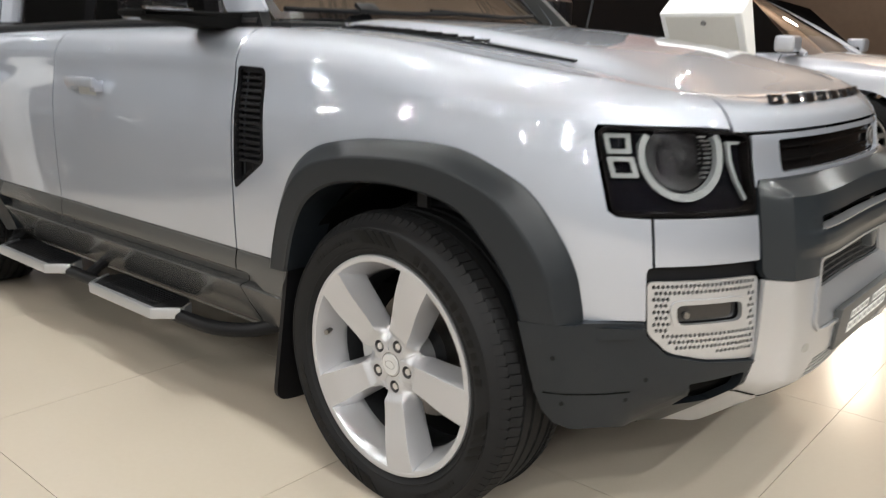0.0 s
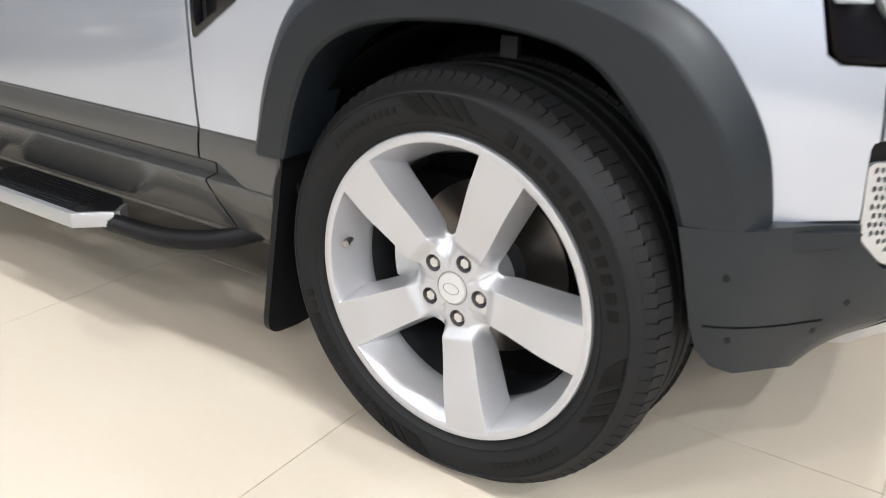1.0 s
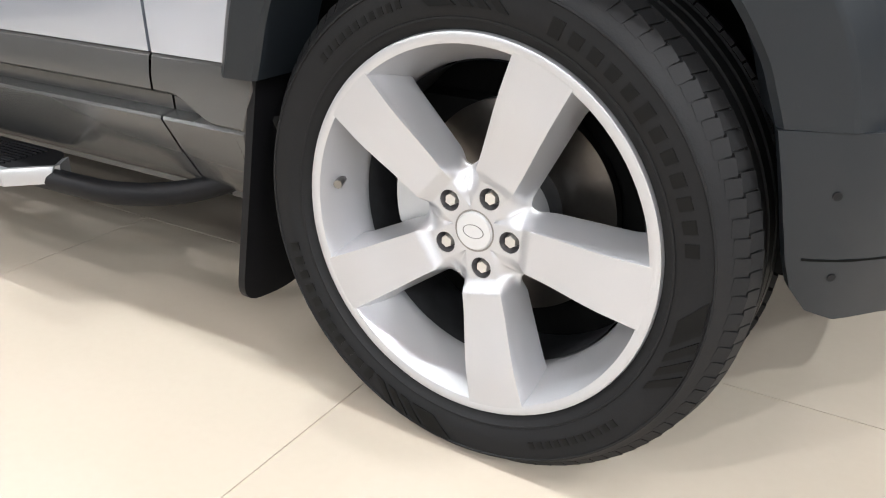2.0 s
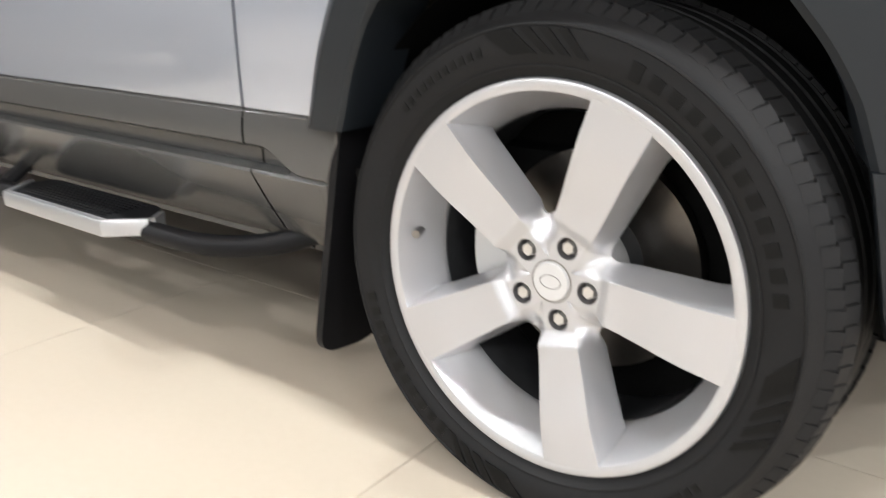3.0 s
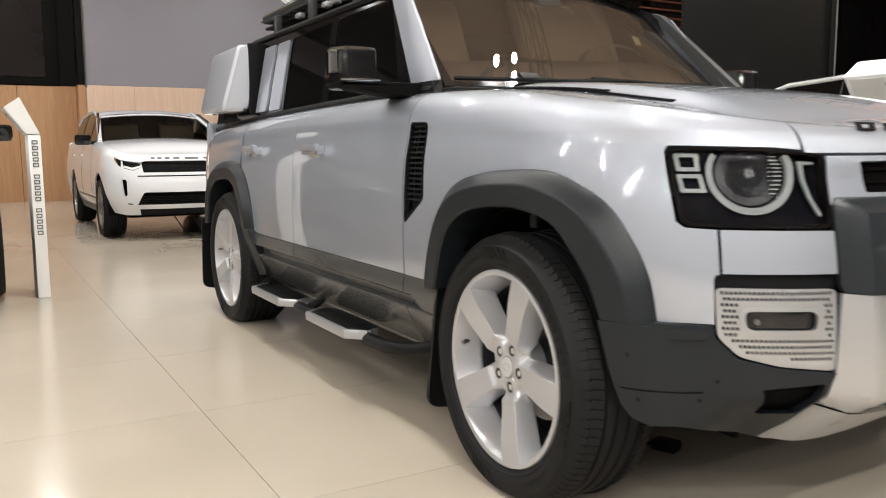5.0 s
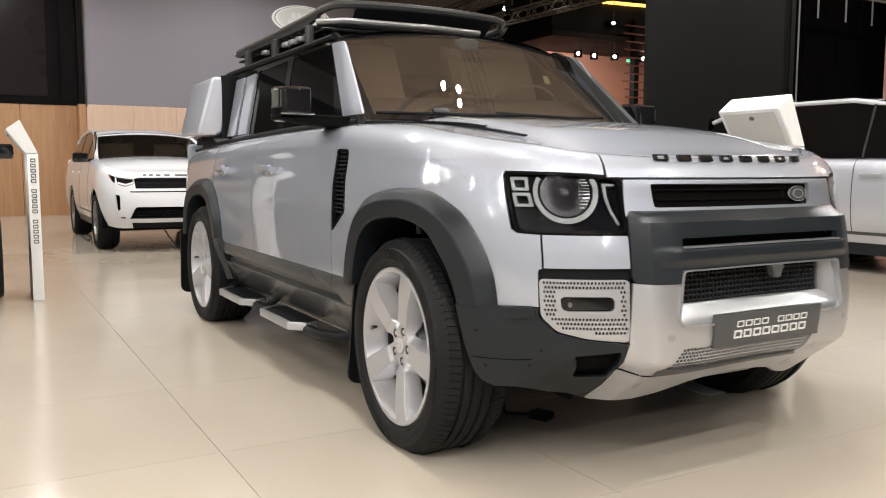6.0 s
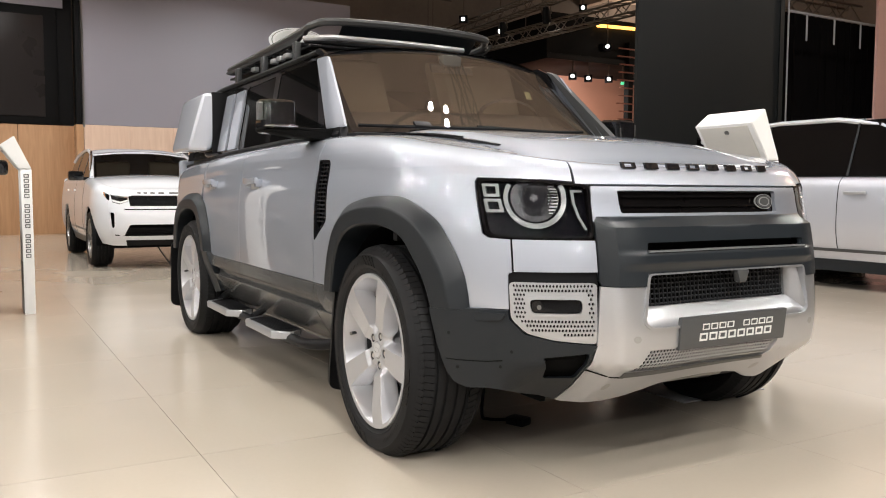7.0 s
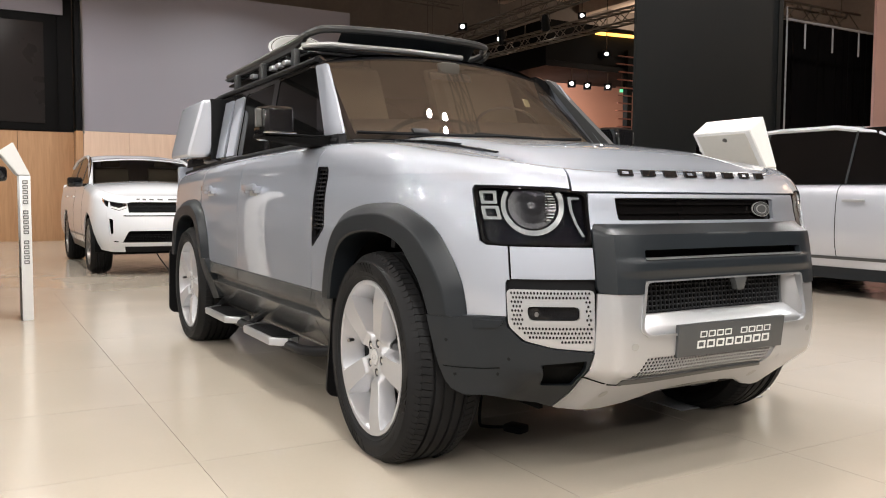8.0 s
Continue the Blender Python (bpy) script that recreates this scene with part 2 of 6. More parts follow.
def tube(points, radius, seg=10, bm=None, caps=True):
    """A round bar along a line of points."""
    bm = bm or bmesh.new()
    pts = [Vector(p) for p in points]
    rings = []
    for i, p in enumerate(pts):
        d = (pts[min(i + 1, len(pts) - 1)] - pts[max(i - 1, 0)]).normalized()
        s = d.cross(Vector((0, 0, 1)) if abs(d.z) < 0.9 else Vector((1, 0, 0))).normalized()
        w = s.cross(d)
        rings.append([bm.verts.new(p + radius * (math.cos(2 * math.pi * k / seg) * s + math.sin(2 * math.pi * k / seg) * w)) for k in range(seg)])
    for a, b in zip(rings, rings[1:]):
        for k in range(seg):
            bm.faces.new((a[k], a[(k + 1) % seg], b[(k + 1) % seg], b[k]))
    if caps:
        bm.faces.new(rings[0][::-1])
        bm.faces.new(rings[-1])
    bmesh.ops.recalc_face_normals(bm, faces=bm.faces[:])
    return bm


def lathe(profile, seg=64, bm=None, closed=False):
    """Turns (radius, y) points round the y axis."""
    bm = bm or bmesh.new()
    rings = []
    for r, y in profile:
        rings.append([bm.verts.new((r * math.cos(2 * math.pi * k / seg), y, r * math.sin(2 * math.pi * k / seg))) for k in range(seg)])
    pairs = list(zip(rings, rings[1:])) + ([(rings[-1], rings[0])] if closed else [])
    for a, b in pairs:
        for k in range(seg):
            bm.faces.new((a[k], a[(k + 1) % seg], b[(k + 1) % seg], b[k]))
    bmesh.ops.recalc_face_normals(bm, faces=bm.faces[:])
    return bm


def spline(points, n, closed=False):
    """n points along a smooth curve through the given ones (any dimension)."""
    p = np.array(points, float)
    k = len(p)
    out = []
    spans = k if closed else k - 1
    for i in range(n):
        s = i * spans / (n if closed else n - 1)
        j = min(int(s), spans - 1)
        t = s - j
        if closed:
            a, b, c, d = p[(j - 1) % k], p[j % k], p[(j + 1) % k], p[(j + 2) % k]
        else:
            a, b, c, d = p[max(j - 1, 0)], p[j], p[j + 1], p[min(j + 2, k - 1)]
        out.append(tuple(0.5 * (2 * b + (c - a) * t + (2 * a - 5 * b + 4 * c - d) * t * t + (3 * b - a - 3 * c + d) * t ** 3)))
    return out


def rounded(outline, radius, seg=4, aspect=1.0):
    """The outline with its corners rounded. aspect: the first axis counts that many times."""
    out = []
    n = len(outline)
    for i in range(n):
        p = Vector(outline[i])
        a, b = Vector(outline[i - 1]) - p, Vector(outline[(i + 1) % n]) - p
        la, lb = math.hypot(a.x * aspect, a.y), math.hypot(b.x * aspect, b.y)
        r = min(radius, la * 0.45, lb * 0.45)
        pa, pb = p + a * (r / la), p + b * (r / lb)
        for k in range(seg + 1):
            t = k / seg
            q = pa * (1 - t) ** 2 + p * 2 * t * (1 - t) + pb * t * t
            out.append((q.x, q.y))
    return out


def panel(name, outline, surface, thick, material_, parent=None, label="", holes=(), du=0.04, dv=0.04, cuts_u=(), cuts_v=()):
    """A sheet of that thickness on surface(u, v, off), cut to the outline in (u, v), with holes."""
    bm = bmesh.new()
    edges = []
    for loop in (outline, *holes):
        vs = [bm.verts.new((p[0], p[1], 0)) for p in loop]
        edges += [bm.edges.new((vs[i], vs[(i + 1) % len(vs)])) for i in range(len(vs))]
    bmesh.ops.triangle_fill(bm, use_beauty=True, use_dissolve=False, edges=edges, normal=(0, 0, 1))
    us, vs_ = [p[0] for p in outline], [p[1] for p in outline]
    lines = [((k * du, 0, 0), (1, 0, 0)) for k in range(math.floor(min(us) / du) + 1, math.ceil(max(us) / du))]
    lines += [((0, k * dv, 0), (0, 1, 0)) for k in range(math.floor(min(vs_) / dv) + 1, math.ceil(max(vs_) / dv))]
    lines += [((c, 0, 0), (1, 0, 0)) for c in cuts_u] + [((0, c, 0), (0, 1, 0)) for c in cuts_v]
    for co, no in lines:
        bmesh.ops.bisect_plane(bm, geom=bm.verts[:] + bm.edges[:] + bm.faces[:], dist=1e-6, plane_co=co, plane_no=no)
    bm.verts.index_update()
    flat = [(v.co.x, v.co.y) for v in bm.verts]
    outer = [surface(u, v, 0.0) for u, v in flat]
    inner = [surface(u, v, -thick) for u, v in flat]
    n = len(flat)
    faces = [[v.index for v in f.verts] for f in bm.faces]
    f0 = max(bm.faces, key=lambda f: f.calc_area())
    ids = [v.index for v in f0.verts]
    a, b, c = (Vector(outer[ids[k]]) for k in range(3))
    flip = (b - a).cross(c - a).dot(Vector(outer[ids[0]]) - Vector(inner[ids[0]])) < 0
    if flip:
        faces = [f[::-1] for f in faces]
    rim = []
    for e in bm.edges:
        if len(e.link_faces) == 1:
            l = e.link_faces[0].loops
            for q in l:
                if q.edge == e:
                    i, j = q.vert.index, q.link_loop_next.vert.index
                    rim.append([j, i, i + n, j + n] if not flip else [i, j, j + n, i + n])
    bm.free()
    return raw(name, outer + inner, faces + [[i + n for i in f[::-1]] for f in faces] + rim, material_, parent, label)


def sheet(name, grid, material_, parent=None, label="", loop=False):
    """A surface through rows of points, seen from both sides."""
    rows, cols = len(grid), len(grid[0])
    verts = [p for row in grid for p in row]
    faces = []
    for i in range(rows - (0 if loop else 1)):
        for j in range(cols - 1):
            i2 = (i + 1) % rows
            faces.append((i * cols + j, i * cols + j + 1, i2 * cols + j + 1, i2 * cols + j))
    ob = raw(name, verts, faces, material_, parent, label)
    return ob


# ---- the hall ----
TILE_X, TILE_Y, X0, Y0 = 1.01, 1.03, -0.265, -0.54
floor = tagged(raw("floor", [(-24, -13, -0.004), (14, -13, -0.004), (14, 24, -0.004), (-24, 24, -0.004)], [(0, 1, 2, 3)], JOINT),
               "glossy cream floor laid with large square tiles", "floor", kind="structure")


def tile_mesh():
    bm = box(0.001, TILE_X - 0.001, 0.001, TILE_Y - 0.001, -0.012, 0.0)
    me = bpy.data.meshes.new("floor_tile")
    bm.to_mesh(me)
    bm.free()
    me.materials.append(TILE)
    return me


def lamp_fixture():
    """A theatre spot: yoke, can and glowing lens, hung at its clamp."""
    base = thing("spot_lamp", "black stage spot lamp shining down from the lighting grid", "spot lamp", group="stage lamps over the stand")
    can = lathe([(0.02, 0.0), (0.07, 0.01), (0.1, 0.1), (0.115, 0.34), (0.115, 0.42), (0.105, 0.42), (0.10, 0.34)], 24)
    can.transform(Matrix.Rotation(radians(-90), 4, "X") @ Matrix.Diagonal((1, 1, 1, 1)))
    part("can", can, BLACK_PLASTIC, base)
    lens = lathe([(0.001, 0.395), (0.062, 0.395)], 24)
    lens.transform(Matrix.Rotation(radians(-90), 4, "X"))
    part("lens", lens, LAMP_GLOW, base, "glowing round lens")
    yoke = tube([(-0.13, 0, -0.2), (-0.13, 0, 0.02), (0, 0, 0.1), (0.13, 0, 0.02), (0.13, 0, -0.2)], 0.015, 6)
    part("yoke", yoke, TRUSS, base)
    return base


def truss(name, a, b, size=0.3, label="dark steel lighting truss hung under the hall ceiling"):
    """A box truss from a to b: four chords and zigzag braces."""
    a, b = Vector(a), Vector(b)
    d = (b - a).normalized()
    s = d.cross(Vector((0, 0, 1))).normalized() * size / 2
    w = Vector((0, 0, size / 2))
    base = thing(name, label, "truss", group="lighting trusses")
    for p in (s + w, s - w, -s + w, -s - w):
        part("chord", tube([a + p, b + p], 0.025, 6), TRUSS, base)
    n = max(2, int((b - a).length / size / 1.2))
    bm = bmesh.new()
    for k in range(n):
        p, q = a.lerp(b, k / n), a.lerp(b, (k + 1) / n)
        up = 1 if k % 2 else -1
        for side in (s, -s):
            tube([p + side + w * up, q + side - w * up], 0.012, 5, bm)
        tube([p + s + w, q - s + w], 0.012, 5, bm)
        tube([p + s - w, q - s - w], 0.012, 5, bm)
    part("bracing", bm, TRUSS, base)
    for k in range(3):
        p = a.lerp(b, 0.1 + 0.4 * k)
        part("hanger", tube([p + w, (p.x, p.y, 9.0)], 0.012, 6), TRUSS, base)
    return base


def wall(name, x0, x1, y0, y1, z0, z1, material_, label, category="wall"):
    return tagged(part(name, box(x0, x1, y0, y1, z0, z1), material_), label, category, kind="structure")


# walls that close the hall
wall("wall_west", -24.2, -24, -13, 24, 0, 9, HALL, "dim brown end wall of the exhibition hall")
# east and south walls are unseen and coloured darker to dim the reflections
wall("wall_east", 14, 14.2, -13, 24, 0, 9, SHADED_HALL, "unseen brown end wall behind the stand, darkened for dark reflections")
wall("wall_south", -24, 14, -13.2, -13, 0, 9, SHADED_HALL, "unseen brown side wall of the hall, darkened for dark reflections")
wall("wall_north", -24, 14, 24, 24.2, 0, 9, HALL, "dim brown far side wall of the hall")
ceiling = tagged(part("ceiling", box(-24.2, 14.2, -13.2, 24.2, 9, 9.2), CEILING), "dim brown ceiling of the exhibition hall", "ceiling", kind="structure")
for k in range(10):
    tagged(part("ceiling_beam", box(-24, 14, -12.4 + 4 * k, -12.1 + 4 * k, 8.55, 9.0), CEILING), "dim brown beam under the hall ceiling", "beam", kind="structure")

# back wall of the stand: veneer panels below, a dark display and grey cloth above
BACK = -17.45
WX = BACK + 0.4
backing = wall("wall_back_left", BACK - 0.25, BACK - 0.02, -9.0, -0.24, 0, 5.9, BLACK_WALL, "black upper wall of the stand over honey veneer")
for k in range(8):
    y1 = -0.24 - 1.14 * k
    part("panel", box(BACK - 0.02, BACK, y1 - 1.135, y1 - 0.004, 0.0, 2.44, 0.003), WOOD, backing, "honey coloured wood veneer panel")
part("display_frame", box(BACK - 0.02, BACK + 0.03, -8.9, -0.55, 2.46, 5.8, 0.01), BLACK_WALL, backing)
display = thing("display_screen", "large switched-off display with a black surround", "display screen")
part("screen", box(BACK + 0.03, BACK + 0.05, -8.4, -0.82, 2.62, 4.82, 0.004), SCREEN_OFF, display)
part("upper_strip", box(BACK + 0.03, BACK + 0.06, -8.4, -0.42, 5.02, 5.75, 0.004), GREY_WALL, display, "grey strip above the display")
grey = wall("wall_back_right", WX - 0.3, WX, -0.06, 6.35, 2.46, 5.78, GREY_WALL, "grey cloth upper wall of the stand")
part("edge_strip", box(WX - 0.3, WX + 0.015, -0.10, -0.06, 2.4, 5.78), STEEL, grey, "thin metal corner strip")
for k in range(3):
    part("panel", box(WX - 0.3, WX + 0.006, -0.08 + 0.965 * k, 0.881 + 0.965 * k, 0.0, 2.455, 0.003), PALE_WOOD, grey, "pale pinkish wood veneer panel")
wall("wall_return", BACK, WX, -0.24, -0.09, 0, 2.455, WOOD, "honey veneer return between the wall planes")
wall("wall_return_upper", BACK, WX - 0.02, -0.22, -0.11, 2.46, 5.8, BLACK_WALL, "black return between the wall planes")

# charcoal partition and the dark stand beyond
wall("wall_partition", -6.06, -6.0, 5.97, 8.98, 0, 7.5, DARK_WALL, "tall charcoal partition wall")
wall("wall_partition_side", -6.35, -5.98, 8.985, 9.08, 0, 7.5, DARK_WALL, "edge of the charcoal partition")
curtain = thing("curtain", "black pleated cloth hung from a steel rail", "curtain")
cols = [[(-7.0 + 0.05 * math.sin(k * 1.9) + 0.02 * math.sin(k * 4.3), 8.4 + 0.055 * k, z) for z in (0.0, 4.22)] for k in range(96)]
sheet("cloth", cols, CURTAIN, curtain)
frame_ = thing("rail_frame", "slim grey steel frame round the black cloth", "frame")
part("post", tube([(-6.4, 9.72, 0), (-6.4, 9.72, 4.25)], 0.014, 8), RAIL_GREY, frame_)
part("rail", tube([(-6.4, 9.72, 4.05), (-6.4, 12.4, 4.05)], 0.02, 8), RAIL_GREY, frame_)
for k in range(3):
    part("drop", tube([(-6.4, 10.2 + 0.75 * k, 4.05), (-6.4, 10.2 + 0.75 * k, 3.60)], 0.015, 8), RAIL_GREY, frame_)
truss("lighting_truss", (-7.4, 9.3, 4.50), (-7.4, 13.0, 4.50), 0.3)
wall("wall_pink", -6.35, -6.3, 12.06, 16.5, 0, 7.5, PINK, "salmon pink wall of a neighbouring stand")

# neighbouring stand: salmon wall, rust-red slats, black canopy with an amber light line
wall("wall_salmon", -19.2, -19.0, 13.2, 19.5, 0, 4.86, SALMON, "salmon wall of the neighbouring stand")
canopy = thing("canopy", "black canopy of the neighbouring stand", "canopy")
part("fascia", box(-16.4, -16.36, 12.2, 19.8, 4.85, 5.02, 0.005), BLACK_PLASTIC, canopy)
part("roof", box(-20.5, -16.4, 12.2, 19.8, 4.85, 6.2, 0.03), BLACK_WALL, canopy)
slats = thing("slat_screen", "screen of thin rust-red slats on a dark post", "screen")
part("post", box(-16.42, -16.22, 15.20, 15.38, 0, 5.55), BLACK_WALL, slats)
for k in range(17):
    part("slat", box(-16.22, -16.16, 14.72 + 0.05 * (k % 3), 17.4, 1.55 + 0.235 * k, 1.585 + 0.235 * k, 0.004), RED_SLAT, slats)
amber = thing("light_line", "amber glowing light line under the canopy edge", "light")
part("tube", tube([(-16.34, 14.03, 5.95), (-16.34, 16.6, 6.03)], 0.05, 8), AMBER_GLOW, amber)


def floodlight(x, y, z, up):
    """A small lamp on a stem that reaches up to what carries it."""
    base = thing("flood_lamp", "small white stage lamp on a thin stem", "lamp", group="far stage lamps")
    part("housing", box(-0.16, 0.02, -0.12, 0.12, -0.1, 0.1, 0.02), BLACK_PLASTIC, base)
    bm = lathe([(0.001, 0.0), (0.05, 0.0)], 16)
    bm.transform(Matrix.Translation((0.026, 0, 0)) @ Matrix.Rotation(radians(-90), 4, "Z"))
    part("lens", bm, LAMP_GLOW, base, "glowing lens")
    part("stem", tube([(-0.07, 0, 0.09), (-0.07, 0, up - z)], 0.015, 6), TRUSS, base)
    base.matrix_basis = pose(x, y, z, 0, 0, -40)
    return base


for x, y, z, up in ((-16.2, 14.32, 5.34, 9.0), (-16.5, 13.25, 4.42, 4.9), (-16.5, 13.85, 4.40, 4.9), (-16.5, 14.65, 4.43, 4.9), (-16.5, 15.8, 4.44, 4.9), (-16.5, 9.45, 5.68, 9.0), (-16.5, 10.65, 5.46, 9.0), (-16.5, 13.6, 6.45, 9.0)):
    floodlight(x, y, z, up)
exit_lamp = thing("exit_light", "small green glowing safety light", "light")
part("stem", tube([(-16.48, 15.19, 4.37), (-16.48, 15.19, 4.9)], 0.01, 6), TRUSS, exit_lamp)
part("lens", box(-16.5, -16.46, 15.13, 15.25, 4.30, 4.38, 0.005), GREEN_GLOW, exit_lamp)

truss("lighting_truss", (-20.5, 10.1, 5.6), (-8.0, 9.5, 5.6), 0.28)
truss("lighting_truss", (-20.5, 9.85, 5.0), (-8.5, 10.35, 5.0), 0.28)
truss("lighting_truss", (-17, 4.0, 6.6), (-17, 9.5, 6.5), 0.4)
truss("lighting_truss", (-15.5, -1.4, 6.6), (8.5, -1.4, 6.6), 0.3)
truss("lighting_truss", (-15.5, -5.2, 6.6), (8.5, -5.2, 6.6), 0.3)
truss("lighting_truss", (-15.5, 3.0, 6.6), (8.5, 3.0, 6.6), 0.3)
truss("lighting_truss", (2.0, -7.6, 6.6), (8.5, -7.6, 6.6), 0.3)
# the next two trusses, out of view, carry added fill lamps
truss("lighting_truss", (-8.5, -11.0, 6.6), (3.0, -11.0, 6.6), 0.3)
truss("lighting_truss", (11.0, -5.0, 6.6), (11.0, 3.0, 6.6), 0.3)
truss("lighting_truss", (-5.0, 8.5, 6.6), (8.5, 8.5, 6.6), 0.3)

# bars of small lenses beside the walkway
rng = random.Random(7)
for x, y, z in ((5.5, -6.0, 4.6), (8.5, -3.0, 4.8), (2.0, -8.0, 4.6), (7.5, 2.5, 5.0), (-3.0, -8.5, 4.8), (9.5, -6.5, 3.9), (5.0, -9.5, 3.8), (7.0, -10.0, 3.0), (11.5, -2.5, 3.2), (-7.0, -10.5, 5.0), (-10.0, -8.5, 4.4), (-1.0, -11.0, 5.2), (2.5, -11.5, 3.6), (8.5, -8.5, 5.2), (-2.5, 8.2, 4.2), (1.5, 9.5, 4.4), (-4.5, -8.2, 2.8), (-8.0, -9.5, 3.1), (-11.5, -10.5, 3.4), (-1.2, -9.6, 3.0), (1.2, -10.4, 2.5), (4.2, -8.4, 2.7), (6.4, -6.6, 2.9)):
    bar = thing("lamp_bar", "black bar of small bright stage lenses", "lamp", group="lamp bars")
    part("rail", box(-0.03, 0.03, -0.95, 0.95, 0.0, 0.06, 0.01), TRUSS, bar)
    places = [-0.72 + 0.72 * k + rng.uniform(-0.22, 0.22) for k in range(3)]
    for dy in (-0.8, 0.8):
        part("hanger", tube([(0, dy, 0.05), (0, dy, 9.0 - z)], 0.012, 6), TRUSS, bar)
    for k in range(3):
        cup = lathe([(0.040, -0.055), (0.045, 0.0), (0.04, 0.08), (0.015, 0.10)], 16)
        cup.transform(Matrix.Translation((0, places[k], -0.05)) @ Matrix.Rotation(radians(28), 4, "X"))
        part("cup", cup, BLACK_PLASTIC, bar)
        lens = lathe([(0.001, -0.045), (0.018, -0.05)], 16)
        lens.transform(Matrix.Translation((0, places[k], -0.05)) @ Matrix.Rotation(radians(28), 4, "X"))
        part("lens", lens, BEAM_GLOW, bar)
    bar.matrix_basis = pose(x, y, z, 0, 0, math.degrees(math.atan2(y, x)) + 270 + rng.uniform(-25, 25))

# light under the neighbouring canopy, and a round white lamp on the grey wall
far_light = bpy.data.lights.new("canopy_light", "AREA")
far_light.shape, far_light.size, far_light.energy, far_light.color = "DISK", 0.3, 120.0, (1.0, 0.93, 0.86)
new("canopy_light", far_light).matrix_basis = look((-16.7, 13.6, 4.3), (-18.8, 15.2, 2.0))
oval_sign = thing("oval_sign", "pale oval wall sign with white rings and plain bars", "sign")
for k, (size, depth, mat, name) in enumerate(((1.0, 0.05, OVAL_WHITE, "outer_ring"), (0.93, 0.056, SIGN_SIDE, "dark_line"), (0.90, 0.060, OVAL_WHITE, "inner_ring"), (0.82, 0.064, OVAL_FACE, "face"))):
    disc = lathe([(0.001, -depth), (size, -depth), (size, 0.0)], 48)
    disc.transform(Matrix.Translation((WX + 0.002, 4.93, 4.72)) @ Matrix.Rotation(radians(90), 4, "Z") @ Matrix.Diagonal((0.76, 1, 0.34, 1)))
    part(name, disc, mat, oval_sign)
for y, z, n in ((4.93, 4.80, 4), (4.93, 4.63, 5)):
    for k in range(n):
        yk = y + 0.15 * (k - (n - 1) / 2)
        part("sign_bar", box(WX + 0.066, WX + 0.072, yk - 0.05, yk + 0.05, z - 0.06, z + 0.06, 0.001), OVAL_WHITE, oval_sign)

# stage lamps over the stand, with the added unseen fill lamps among them
lamp_model = lamp_fixture()
for k, (x, y) in enumerate(LAMPS + [(-1.34, 1.87), (-1.32, 2.21), (-1.17, 2.19)]):
    small = k >= len(LAMPS)
    at = pose(x, y, LAMP_HEIGHT + 0.35) if not small else pose(x, y, LAMP_HEIGHT + 0.13) @ Matrix.Scale(0.5, 4)
    if k == 0:
        lamp_model.matrix_basis = at
    else:
        copy_thing(lamp_model, at)
    light = bpy.data.lights.new("stage_light", "AREA")
    light.shape, light.size, light.energy, light.color = "DISK", 0.09 if small else LAMP_SIZE, LAMP_POWER * (0.25 if small else 2.2 if y < -10 or x > 10 else 0.5 if (x, y) in ((-0.4, -1.4), (2.8, -1.4)) else 1.9 if (x, y) in ((8.2, -5.2), (6.2, -1.4), (6.2, -5.2), (4.6, -7.6)) else 1.15 if x < -14 else 1.05), (1.0, 0.96, 0.945) if k % 2 else (0.995, 1.0, 0.95)
    light.spread = radians(150)
    lo = new("stage_light", light)
    lo.matrix_basis = pose(x, y, LAMP_HEIGHT - 0.12)
for x, y, z in ((-15.2, 9.85, 5.42), (-13.2, 9.75, 5.42)):
    copy_thing(lamp_model, pose(x, y, z, 25, 0, 40) @ Matrix.Scale(0.9, 4))
for x in (-1.33, -1.17):
    pipe = thing("lamp_pipe", "thin steel pipe clamped across the lighting trusses", "pipe", group="lamp pipes")
    part("pipe", tube([(x, -1.45, 6.48), (x, 3.1, 6.48)], 0.022, 8), TRUSS, pipe)

# added unseen fill lights beyond the partition, lifting the far hall and ceiling
for x, y, power in ((-22.3, 22.3, 260.0), (-4.0, 22.0, 800.0)):
    hall_fill = bpy.data.lights.new("hall_fill", "POINT")
    hall_fill.energy, hall_fill.shadow_soft_size, hall_fill.color = power, 0.3, (1.0, 0.84, 0.68)
    new("hall_fill", hall_fill).location = (x, y, 7.2)
# ---- car skins ----


